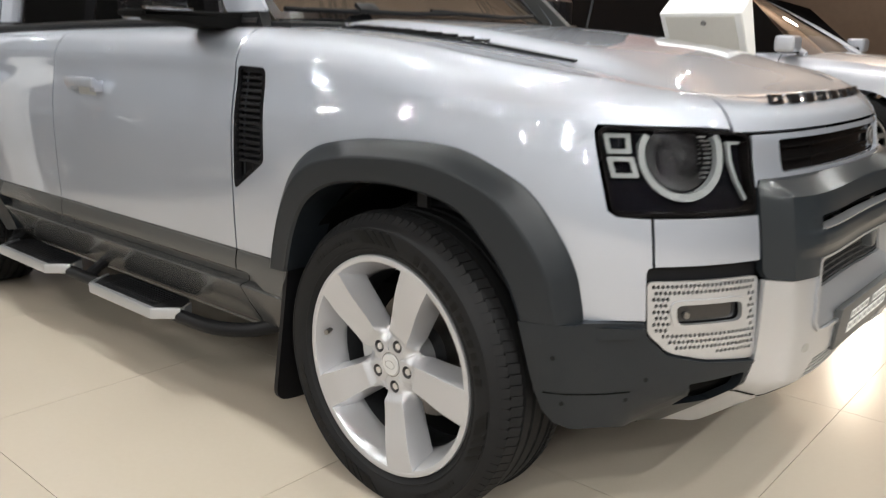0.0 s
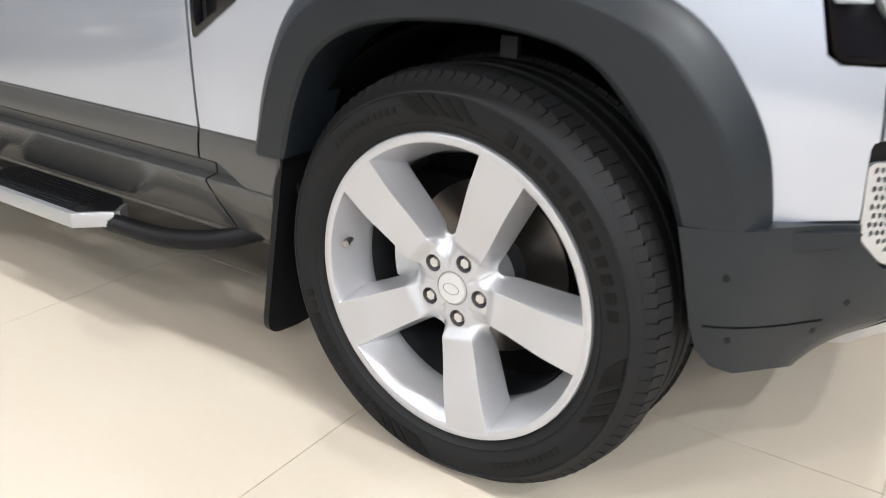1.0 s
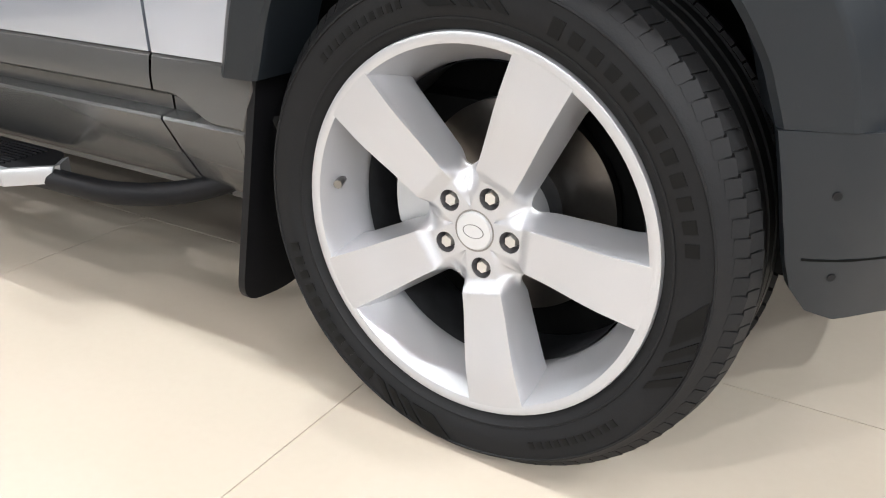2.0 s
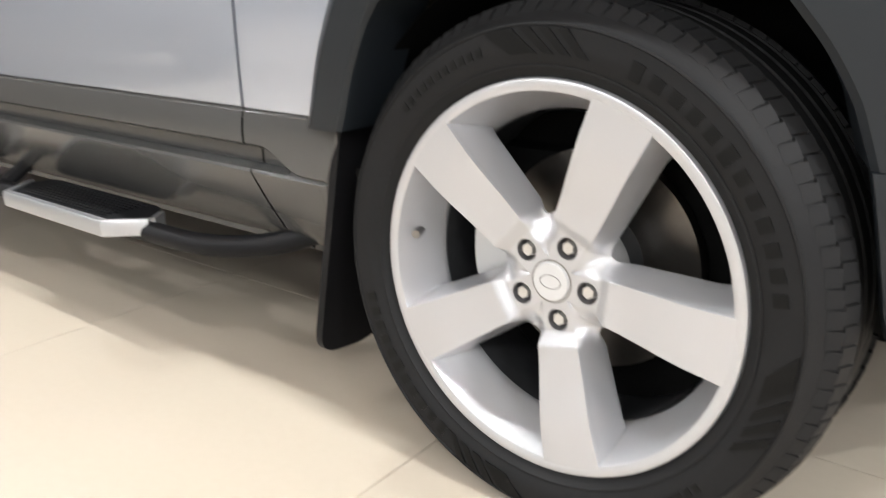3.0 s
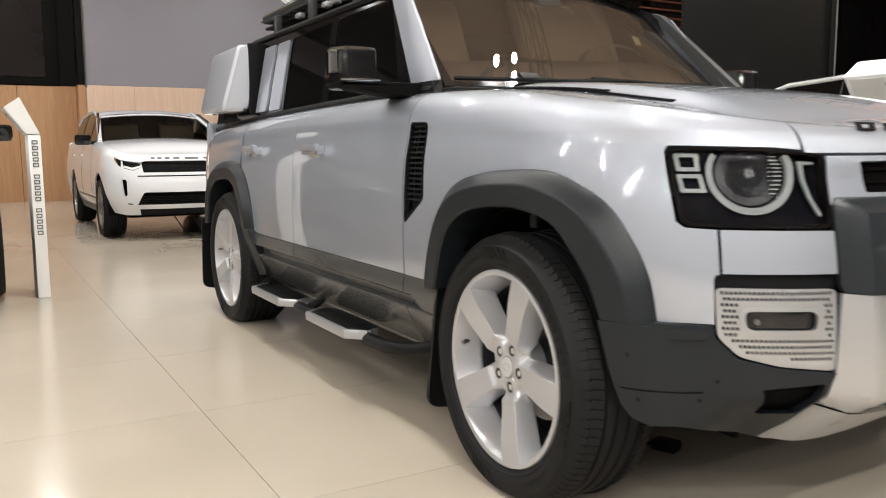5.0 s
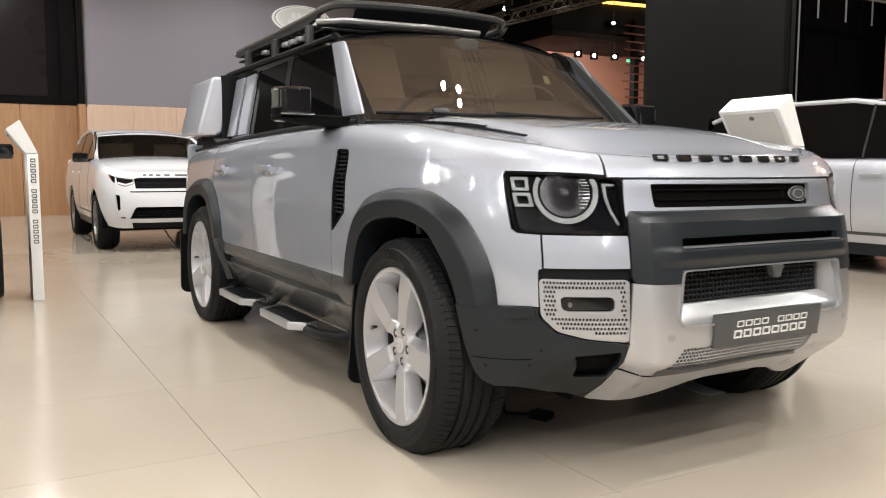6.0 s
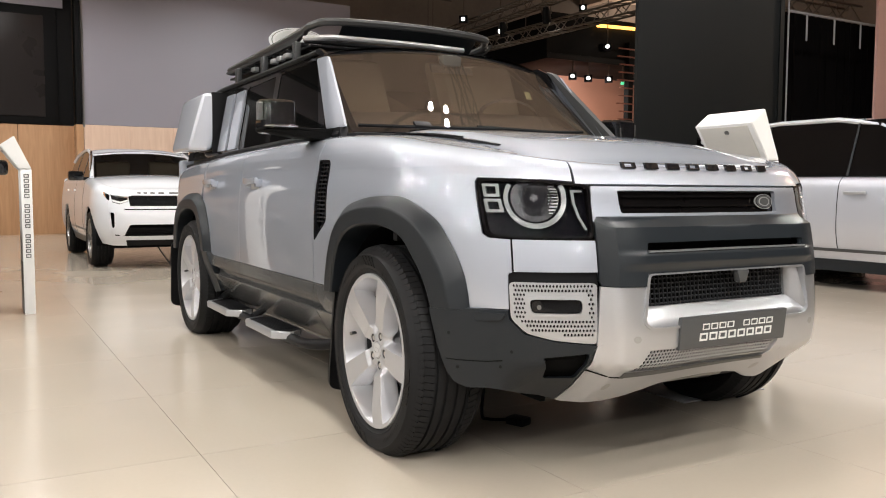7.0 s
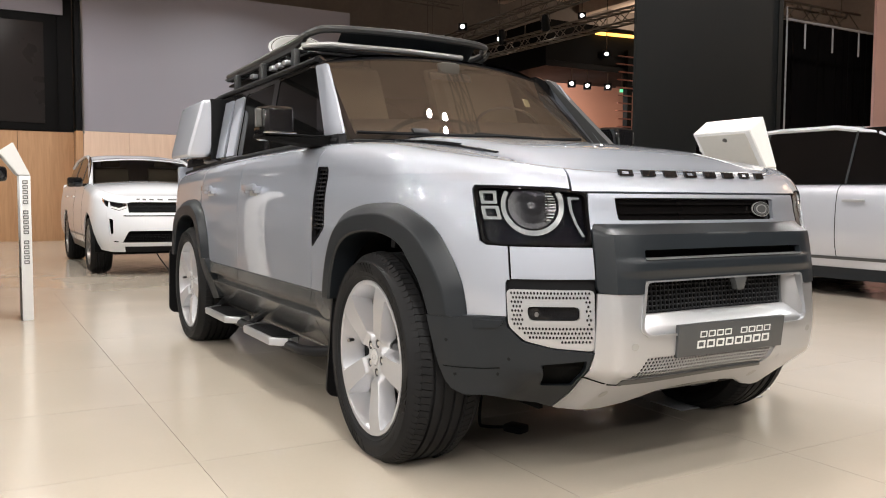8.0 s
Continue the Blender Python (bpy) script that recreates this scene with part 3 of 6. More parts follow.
class Skin:
    """A car's lower body: plan outline (superellipse nose), half width and nose by height, shoulder height along the car, and a rolled shoulder."""

    def __init__(self, half_width, nose, shoulder, roll=0.13, power=2.6):
        self.half_width, self.nose, self.shoulder, self.roll, self.power = half_width, nose, shoulder, roll, power

    def plan(self, u, z):
        b, a, p = smooth(z, self.half_width), smooth(z, self.nose), self.power
        if u <= 0:
            return u, b, 0.0, 1.0
        th = min(u, 1.0) * math.pi / 2
        x, y = a * math.sin(th) ** (2 / p), b * max(math.cos(th), 0.0) ** (2 / p)
        nx, ny = (x / a) ** (p - 1) / a, (y / b) ** (p - 1) / b
        k = math.hypot(nx, ny)
        return x, y, nx / k, ny / k

    def edge(self, u):
        x, y, nx, ny = self.plan(u, 1.0)
        return smooth(x - self.roll * nx, self.shoulder)

    def top(self, u):
        """v at the inner end of the shoulder's roll."""
        return self.edge(u) - self.roll + 0.2

    def point(self, u, v, off=0.0, side=-1):
        zs = self.edge(u) - self.roll
        if v <= zs:
            x, y, nx, ny = self.plan(u, v)
            return (x + off * nx, side * (y + off * ny), v)
        phi = min((v - zs) / 0.2, 1.0) * math.pi / 2
        x, y, nx, ny = self.plan(u, zs)
        d = -self.roll * (1 - math.cos(phi)) + off * math.cos(phi)
        return (x + d * nx, side * (y + d * ny), zs + (self.roll + off) * math.sin(phi))

    def flank(self, side):
        return lambda u, v, off: self.point(u, v, off, side)

    def across(self, u, v, off=0.0):
        """The same with u running from 0 at the right flank over 1 in the middle of the nose to 2 at the left flank."""
        return self.point(u, v, off, -1) if u <= 1 else self.point(2 - u, v, off, 1)

    def u_of_x(self, x, z=0.9):
        return x if x <= 0 else math.asin(min(x / smooth(z, self.nose), 1) ** (self.power / 2)) / (math.pi / 2)


def smooth(x, table):
    """A smooth curve through a short table of (x, y)."""
    n = len(table)
    if x <= table[0][0]:
        return table[0][1]
    if x >= table[-1][0]:
        return table[-1][1]
    i = 0
    while x > table[i + 1][0]:
        i += 1

    def slope(k):
        a, b = max(k - 1, 0), min(k + 1, n - 1)
        return 0 if k == 0 else (table[b][1] - table[a][1]) / (table[b][0] - table[a][0])

    (x0, y0), (x1, y1) = table[i], table[i + 1]
    h = x1 - x0
    t = (x - x0) / h
    return (y0 * (1 + 2 * t) * (1 - t) ** 2 + slope(i) * h * t * (1 - t) ** 2 + y1 * t * t * (3 - 2 * t) + slope(i + 1) * h * t * t * (t - 1))


def ramp(x, a, b):
    t = min(max((x - a) / (b - a), 0.0), 1.0)
    return t * t * (3 - 2 * t)


# ---- wheels ----
SPOKES = 5


def spoke_bm(angle, r0, r1, half0, half1, y_face, depth):
    """One plain radial spoke with sloping flanks; angle in degrees, half widths at root and tip."""
    bm = bmesh.new()
    a = radians(angle)
    way = Vector((math.cos(a), 0, math.sin(a)))
    s = Vector((-way.z, 0, way.x))
    rows = []
    for k in range(9):
        t = k / 8
        face = half0 + (half1 - half0) * t
        rows.append([bm.verts.new(way * (r0 + (r1 - r0) * t) + s * q + Vector((0, y_face + d, 0))) for q, d in ((-face - 0.012, depth), (-face, 0.002), (-face + 0.002, 0.0), (face - 0.002, 0.0), (face, 0.002), (face + 0.012, depth))])
    m = len(rows[0])
    for a, b in zip(rows, rows[1:]):
        for i in range(m):
            bm.faces.new((a[i], a[(i + 1) % m], b[(i + 1) % m], b[i]))
    bm.faces.new(rows[0][::-1])
    bm.faces.new(rows[-1])
    bmesh.ops.recalc_face_normals(bm, faces=bm.faces[:])
    return bm


SPOKE_ANGLE, NUT_R, WELL_R, APEX = -77.0, 0.060, 0.0172, 0.079


def spoke_half(x):
    """Half the width of a spoke's flat face, x metres from the hub."""
    grown = 0.0350 + 0.0150 * min(max((x - 0.097) / 0.184, 0.0), 1.1)
    return 0.0222 + (grown - 0.0222) * ramp(x, 0.066, 0.099)


def spoke_edge(x):
    """Half the width of a spoke with its flanks; near the hub it meets its neighbours."""
    wedge = x * math.tan(radians(36))
    if x <= APEX:
        return wedge
    free = spoke_half(x) + 0.012 + 0.010 * ramp(x, 0.225, 0.285)
    k = min((x - APEX) / 0.042, 1.0)
    return min(wedge, free + (APEX * math.tan(radians(36)) - free) * (1 - k) ** 2.6)


def spoke_depth(x, v):
    """Depth below the rim's lip; v runs from 0 on the spoke's middle line to 1 at its edge, the face ending at 0.6."""
    face = 0.0275 + (0.0145 - 0.0275) * ramp(x, 0.076, 0.100)
    face -= 0.0145 * ramp(x, 0.097, 0.235)
    foot = 0.030 + 0.020 * ramp(x, 0.050, APEX) + 0.020 * ramp(x, APEX, 0.115)
    soft = 1 - ramp(x, 0.080, 0.120)
    if v <= 0.58:
        return face
    k = (v - 0.58) / 0.42
    steep = 0.05 * ramp(k, 0.0, 0.1) + 0.95 * k ** 1.05
    return face + (foot - face) * (soft * ramp(k, 0.0, 1.0) + (1 - soft) * steep)


def spoke_point(x, v, y):
    """A point on the first spoke, in the wheel's axes."""
    w = abs(v)
    half, edge = spoke_half(x), spoke_edge(x)
    q = math.copysign(w / 0.6 * half if w <= 0.6 else half + (edge - half) * (w - 0.6) / 0.4, v)
    a = radians(SPOKE_ANGLE)
    return (x * math.cos(a) - q * math.sin(a), y + spoke_depth(x, w), x * math.sin(a) + q * math.cos(a))


def spoke(parent, y, tip, material_):
    """A spoke of the big wheels with its wedge of the hub and the hole of its nut."""
    hole = [(NUT_R + WELL_R * math.cos(radians(b)), 0.6 * WELL_R * math.sin(radians(b)) / spoke_half(NUT_R + WELL_R * math.cos(radians(b)))) for b in range(0, 360, 15)]
    return panel("spoke", [(0.026, -1), (tip, -1), (tip, 1), (0.026, 1)], lambda u, v, off: spoke_point(u, v, y - off), 0.004, material_, parent, holes=[hole], du=0.0055, dv=0.1,
                 cuts_u=[0.2, 0.078, 0.0745], cuts_v=[k * t for k in (-1, 1) for t in (0.58, 0.605, 0.622, 0.65, 0.75, 0.85, 0.95)])


def arc_bar(a0, a1, r0, r1, y, slant=0.0, thick=0.0035):
    """A raised mark on a sidewall, between two angles and radii."""
    bm = bmesh.new()
    n = max(1, int(abs(a1 - a0) / 4))
    rows = []
    for k in range(n + 1):
        a = a0 + (a1 - a0) * k / n
        row = []
        for r, da in ((r0, 0), (r1, slant)):
            b = radians(a + da)
            row += [bm.verts.new((r * math.cos(b), y + d, r * math.sin(b))) for d in (0, thick)]
        rows.append(row)
    for p, q in zip(rows, rows[1:]):
        for i, j in ((0, 2), (2, 3), (3, 1), (1, 0)):
            bm.faces.new((p[i], p[j], q[j], q[i]))
    bm.faces.new((rows[0][0], rows[0][1], rows[0][3], rows[0][2]))
    bm.faces.new((rows[-1][2], rows[-1][3], rows[-1][1], rows[-1][0]))
    bmesh.ops.recalc_face_normals(bm, faces=bm.faces[:])
    return bm


def wheel(parent, at, rim=0.298, tyre_r=0.403, tyre_w=0.272, dark=False, marks=True, stand=1.0):
    """A wheel at its hub; the outer side looks along -y. stand: height of the hub over the floor."""
    alloy = ALLOY if not dark else STEEL
    half = tyre_w / 2
    bm = lathe([(rim - 0.0172, -half - 0.0008), (rim - 0.012, -half - 0.0028), (rim - 0.004, -half - 0.003), (rim - 0.001, -half - 0.002), (rim + 0.001, -half + 0.006), (rim - 0.006, -half + 0.016), (rim - 0.008, half), (rim - 0.02, half),
                (rim - 0.040, 0.05), (rim - 0.050, -half + 0.082), (rim - 0.047, -half + 0.074), (rim - 0.042, -half + 0.060), (rim - 0.0195, -half + 0.006)], 96, closed=True)
    if dark:
        hub = lathe([(0.001, -half + 0.030), (0.036, -half + 0.030), (0.078, -half + 0.032), (0.092, -half + 0.05), (0.095, -half + 0.10), (0.001, -half + 0.10)], 48, bm)
    else:
        hub = lathe([(0.001, -half + 0.066), (0.082, -half + 0.066), (0.086, -half + 0.11), (0.001, -half + 0.11)], 60, bm)
    w = part("wheel", hub, alloy, parent, "five-spoke sparkle silver alloy wheel" if not dark else "dark alloy wheel")
    w.matrix_basis = at
    # dark skin inside the alloy rim puts shade between the spokes
    part("barrel", lathe([(rim - 0.053, -half + 0.084), (rim - 0.0535, -half + 0.10), (rim - 0.047, 0.05), (rim - 0.033, half - 0.02)], 72), CAST, w, "inner rim barrel, darkened to shade the gaps between spokes")
    if not dark:
        first = spoke(w, -half - 0.0024, rim - 0.012, alloy)
        for k in range(1, SPOKES):
            o = first.copy()
            scene.collection.objects.link(o)
            o.matrix_basis = Matrix.Rotation(radians(-72 * k), 4, "Y")
    else:
        one = spoke_bm(-88, 0.06, rim - 0.012, 0.015, 0.020, -half + 0.018, 0.05)
        first = part("spoke", one, STEEL, w)
        for k in range(1, 10):
            o = first.copy()
            scene.collection.objects.link(o)
            o.matrix_basis = Matrix.Rotation(radians(-36 * k), 4, "Y")
    # tyre: sidewalls, shoulder and a grooved tread
    prof = [(rim - 0.004, -half + 0.012), (rim + 0.006, -half - 0.001), (rim + 0.014, -half - 0.005), (rim + 0.016, -half - 0.0082), (rim + 0.019, -half - 0.0085), (rim + 0.020, -half - 0.0072), (rim + 0.03, -half - 0.012), (rim + 0.045, -half - 0.014), (tyre_r - 0.036, -half - 0.0115), (tyre_r - 0.0345, -half - 0.0138), (tyre_r - 0.0315, -half - 0.0130), (tyre_r - 0.030, -half - 0.0085), (tyre_r - 0.022, -half + 0.001),
            (tyre_r - 0.010, -half + 0.018), (tyre_r - 0.003, -half + 0.035)]
    tread = []
    grooves = (-0.062, -0.022, 0.022, 0.062)
    for g in grooves:
        tread += [(tyre_r, g - 0.0065), (tyre_r - 0.009, g - 0.004), (tyre_r - 0.009, g + 0.004), (tyre_r, g + 0.0065)]
    prof = prof + tread + [(r, -y) for r, y in prof[::-1]]
    tyre = lathe(prof, 120)
    for v in tyre.verts:
        sink = max(0.0, -v.co.z - stand)
        v.co.z += sink
        v.co.y *= 1 + 0.35 * sink / tyre_r
    part("tyre", tyre, RUBBER, w, "black low-profile tyre with a grooved tread")
    if marks:
        lug_n = 96
        pitch = 360 / lug_n
        rows_ = ((half - 0.044, 0.019, tyre_r + 0.0004, 12), (half - 0.0165, 0.0120, tyre_r - 0.0110, 42))
        block_me = []
        for y, wide, r, lean in rows_:
            bm = box(-0.018, 0.0016, -wide, wide, -0.0115, 0.0115)
            me = bpy.data.meshes.new("tread_block")
            bm.to_mesh(me)
            bm.free()
            me.materials.append(RUBBER)
            block_me.append(me)
        inner = bmesh.new()
        for k in range(lug_n):
            for n_, (y, wide, r, lean) in enumerate(rows_):
                for ys in (-1, 1):
                    turn = pitch * (k + 0.25 * ys)
                    if r * math.sin(radians(turn)) < -stand + 0.004:
                        continue
                    at_ = Matrix.Rotation(radians(-turn), 4, "Y") @ Matrix.Translation((r, ys * y, 0)) @ Matrix.Rotation(radians(lean * ys), 4, "Z") @ Matrix.Rotation(radians(10 * ys), 4, "X")
                    if ys < 0 and n_ == 1:
                        o = new("tread_block", block_me[n_])
                        o.parent = w
                        o.matrix_basis = at_
                    else:
                        box(-0.018, 0.0016, -wide, wide, -0.0115, 0.0115, 0.0, inner, at_)
        tagged(part("tread", inner, RUBBER, w), "black rubber tread blocks", kind="stuff")
        yw = -half - 0.0165
        for a in (100, 354, 262):
            for k in range(5):
                part("stripe_mark", arc_bar(a - 4.6 * k, a - 4.6 * k - (2.6 if k else 5), rim + 0.034, tyre_r - 0.038, yw + 0.0012, 6), RUBBER_MARK, w, "slanted glossy stripe on the sidewall")
        for a0, n, step, r, h in ((69, 12, 5.15, rim + 0.043, 0.018), (137, 11, 2.75, rim + 0.045, 0.012), (320, 11, 2.6, rim + 0.045, 0.012), (240, 11, 4.3, rim + 0.046, 0.018)):
            for k in range(n):
                a = a0 - step * k
                tall = h / 2 + (0.003 if k in (0, 5) and step > 4 else 0.0)
                bm = arc_bar(a, a - step * 0.58, r - tall, r + tall, yw + 0.0020)
                part("raised_mark", bm, RUBBER_MARK, w, "raised moulded bar on the sidewall")
        for k in range(5):
            a = radians(-77 + 72 * k)
            nut = bmesh.new()
            bmesh.ops.create_cone(nut, cap_ends=True, segments=6, radius1=0.0112, radius2=0.0096, depth=0.018)
            nut.transform(Matrix.Translation((0.060 * math.cos(a), -half + 0.0365, 0.060 * math.sin(a))) @ Matrix.Rotation(radians(90), 4, "X"))
            part("lug_nut", nut, NUT, w)
            well = lathe([(0.0173, 0.0), (0.0165, 0.003), (0.0150, 0.020), (0.001, 0.020)], 24)
            well.transform(Matrix.Translation((0.060 * math.cos(a), -half + 0.0265, 0.060 * math.sin(a))))
            part("nut_well", well, WELL, w)
        part("centre_cap", lathe([(0.001, -half + 0.0210), (0.028, -half + 0.0210), (0.0295, -half + 0.0220), (0.0305, -half + 0.0255), (0.031, -half + 0.0355)], 40), CAP, w, "round pale grey centre cap with an oval mark")
        part("cap_ring", lathe([(0.031, -half + 0.0315), (0.0315, -half + 0.0250), (0.034, -half + 0.0250), (0.0355, -half + 0.0315)], 40), STEEL, w)
        oval = lathe([(0.0165, -half + 0.0211), (0.0175, -half + 0.0201), (0.0185, -half + 0.0211)], 32)
        oval.transform(Matrix.Diagonal((1, 1, 0.6, 1)))
        part("cap_mark", oval, STEEL, w)
        part("valve", tube([(-0.268, -half + 0.045, 0.026), (-0.256, -half + 0.016, 0.025)], 0.0075, 8), STEEL, w)
        disc = lathe([(0.075, 0.012), (0.178, 0.012), (0.178, 0.034), (0.075, 0.034)], 64, closed=True)
        part("brake_disc", disc, DISC, w, "dull grey steel brake disc")
        hat = lathe([(0.001, -0.02), (0.080, -0.02), (0.088, 0.012), (0.088, 0.03)], 40)
        part("disc_hat", hat, CAST, w)
        cal = bmesh.new()
        rings = []
        for k in range(10):
            a = radians(158 + 4.6 * k)
            c, d = math.cos(a), math.sin(a)
            inset = 0.008 if k in (0, 9) else 0.0
            rings.append([cal.verts.new((r * c, y, r * d)) for r, y in ((0.128 + inset, -0.028 + inset), (0.198 - inset, -0.034 + inset), (0.207 - inset, -0.02), (0.207 - inset, 0.07), (0.128 + inset, 0.07))])
        for p, q in zip(rings, rings[1:]):
            for m in range(5):
                cal.faces.new((p[m], p[(m + 1) % 5], q[(m + 1) % 5], q[m]))
        cal.faces.new(rings[0][::-1])
        cal.faces.new(rings[-1])
        bmesh.ops.recalc_face_normals(cal, faces=cal.faces[:])
        part("brake_caliper", cal, CAP, w, "bare metal brake caliper")
    # near-black disc added behind the spokes to deepen the shade there
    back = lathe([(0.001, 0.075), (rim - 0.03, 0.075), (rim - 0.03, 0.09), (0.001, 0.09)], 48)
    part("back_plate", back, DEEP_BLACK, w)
    return w


# ---- the silver off-road car ----
off_road = Skin([(0.2, 0.90), (0.5, 0.945), (0.62, 0.955), (0.85, 0.957), (1.0, 0.948), (1.1, 0.93), (1.25, 0.915)],
                [(0.2, 0.80), (0.5, 0.85), (0.7, 0.838), (0.85, 0.815), (1.0, 0.776), (1.1, 0.755), (1.25, 0.74)],
                [(-4.0, 1.17), (-3.0, 1.215), (-1.8, 1.245), (-0.7, 1.25), (-0.2, 1.225), (0.2, 1.175), (0.45, 1.135), (0.62, 1.095), (0.8, 1.07)])
car = thing("off_road_car", "boxy silver off-road car with dark arches, roof rack and side pod", "car")
REAR = -3.022
ARCH_OUT = [(-0.500, 0.572), (-0.489, 0.61), (-0.455, 0.725), (-0.39, 0.855), (-0.296, 0.932), (-0.15, 0.967), (0.0, 0.98), (0.18, 0.979), (0.303, 0.938), (0.382, 0.887), (0.445, 0.80), (0.48, 0.725), (0.495, 0.66), (0.503, 0.604)]
ARCH_IN = [(-0.398, 0.572), (-0.386, 0.605), (-0.355, 0.695), (-0.303, 0.783), (-0.212, 0.841), (-0.085, 0.867), (0.08, 0.871), (0.216, 0.84), (0.297, 0.76), (0.342, 0.69), (0.360, 0.645), (0.374, 0.604)]


def arch_cut(shift, n=30, mix=0.45):
    """The line between the flare's outer and inner edge, where the body sheet ends."""
    return [(o[0] * (1 - mix) + i[0] * mix + shift, o[1] * (1 - mix) + i[1] * mix) for o, i in zip(spline(ARCH_OUT, n), spline(ARCH_IN, n))]


def flare(side, shift, front):
    """The wheel-arch flare: a fold proud of the skin, with a lip turned in to the wheel well."""
    rows = []
    for o, i in zip(spline(ARCH_OUT, 72), spline(ARCH_IN, 72)):
        row = []
        for mix, off in ((0.0, -0.02), (0.0, 0.004), (0.03, 0.010), (0.20, 0.026), (0.36, 0.040), (0.385, 0.0415), (0.42, 0.042), (0.7, 0.0405), (0.94, 0.038), (1.0, 0.030), (1.0, -0.02), (1.0, -0.10), (0.85, -0.10), (0.8, 0.0), (0.1, -0.02)):
            x, z = o[0] * (1 - mix) + i[0] * mix, o[1] * (1 - mix) + i[1] * mix
            if front:
                row.append(off_road.point(off_road.u_of_x(x, z), z, off, side))
            else:
                row.append((x + shift, side * (smooth(z, off_road.half_width) + off), z))
        row.append(row[0])
        rows.append(row)
    ob = sheet("wheel_arch_flare", rows, CLADDING, car, "dark grey plastic wheel arch flare")
    cols = len(rows[0])
    creases = ob.data.attributes.get("sharp_edge") or ob.data.attributes.new("sharp_edge", "BOOLEAN", "EDGE")
    for e in ob.data.edges:
        a, b = e.vertices
        along = a % cols == b % cols
        creases.data[e.index].value = along and a % cols in (1, 4, 6, 8, 9, 10, 11, 12, 13)
    return ob


def swept(p, u, v):
    """The lower nose sweeps back towards the wheels below the bumper."""
    k = max(0.0, 0.43 - v) * ramp(u if u <= 1 else 2 - u, 0.38, 0.60)
    return (p[0] - 1.4 * k, p[1], p[2] - 0.25 * k)


def build_side(side):
    sk = off_road.flank(side)
    fine = dict(du=0.035, dv=0.035)
    # front wing
    cut = [(off_road.u_of_x(x, z), z) for x, z in arch_cut(0) if z > 0.585]
    top = [(u, off_road.top(u) - 0.001) for u in [0.653] + [0.645 - 0.043 * k for k in range(1, 16)] + [-0.05 * k for k in range(1, 14)] + [-0.674]]
    outline = [(-0.674, 0.585), (-0.475, 0.585)] + cut + [(0.395, 0.612), (0.455, 0.612), (0.457, 0.722), (0.462, 0.733), (0.469, 0.733), (0.469, 0.842), (0.404, 0.846), (0.386, 0.86), (0.367, 1.032), (0.374, 1.046), (0.60, 1.040), (0.652, 1.034)] + top
    vent = rounded([(-0.666, 0.772), (-0.664, 1.138), (-0.535, 1.134), (-0.520, 0.868)], 0.02)
    panel("front_wing", outline, sk, 0.012, SILVER, car, holes=[vent], cuts_v=[1.06, 1.09, 1.12, 1.14, 1.16, 1.18, 1.2, 1.22, 1.24, 1.26, 1.28], **fine)
    body = panel("vent_recess", rounded([(-0.672, 0.765), (-0.67, 1.145), (-0.53, 1.14), (-0.512, 0.862)], 0.02), lambda u, v, off: off_road.point(u, v, off - 0.030, side), 0.006, GLOSS_BLACK, car, "gloss black side vent")
    frame_out, frame_in = rounded([(-0.666, 0.772), (-0.664, 1.138), (-0.535, 1.134), (-0.520, 0.868)], 0.02), rounded([(-0.656, 0.798), (-0.654, 1.128), (-0.547, 1.124), (-0.534, 0.872)], 0.015)
    panel("vent_frame", frame_out, lambda u, v, off: off_road.point(u, v, off + 0.001, side), 0.02, GLOSS_BLACK, body, holes=[frame_in])
    for k in range(15):
        z = 0.86 + 0.0185 * k
        panel("vent_slat", [(-0.652, z), (-0.652, z + 0.007), (-0.545, z + 0.007), (-0.542, z)], lambda u, v, off: off_road.point(u, v, off - 0.008, side), 0.012, BLACK_PLASTIC, body)
    panel("corner_panel", [(0.475, 0.736), (0.700, 0.736), (0.700, 0.839), (0.475, 0.842)], sk, 0.012, SILVER, car, **fine)
    # doors and rear quarter
    def door(name, x1, x0, cut_list, label):
        top_ = [(x, off_road.top(x) - 0.001) for x in np.linspace(x0, x1, 14)]
        return panel(name, cut_list + top_, sk, 0.014, SILVER, car, label, du=0.06, dv=0.035, cuts_v=[1.10, 1.13, 1.16, 1.19, 1.21, 1.23, 1.25, 1.27, 1.29, 1.31])
    rear_cut = arch_cut(REAR)
    split = -2.74
    fd = door("front_door", -1.862, -0.682, [(-1.862, 0.586), (-0.682, 0.586)], "silver front door")
    ahead = [p for p in rear_cut if p[0] > split and p[1] > 0.586][::-1]
    rd = door("rear_door", split, -1.868, ahead[::-1] + [(-2.46, 0.586), (-1.868, 0.586)], "silver rear door")
    behind = [p for p in rear_cut if p[0] < split - 0.006 and p[1] > 0.5]
    quarter_top = [(x, off_road.top(x) - 0.001) for x in np.linspace(split - 0.006, -3.86, 12)]
    inward = lambda u, v, off: (u, side * (abs(off_road.point(u, v, off, side)[1]) - 0.075 * ramp(u, -3.45, -3.86)), off_road.point(u, v, off, side)[2])
    panel("rear_quarter", [(-3.86, 0.5)] + behind + quarter_top, inward, 0.014, SILVER, car, du=0.06, dv=0.035, cuts_v=[1.1, 1.14, 1.17, 1.2, 1.23, 1.26])
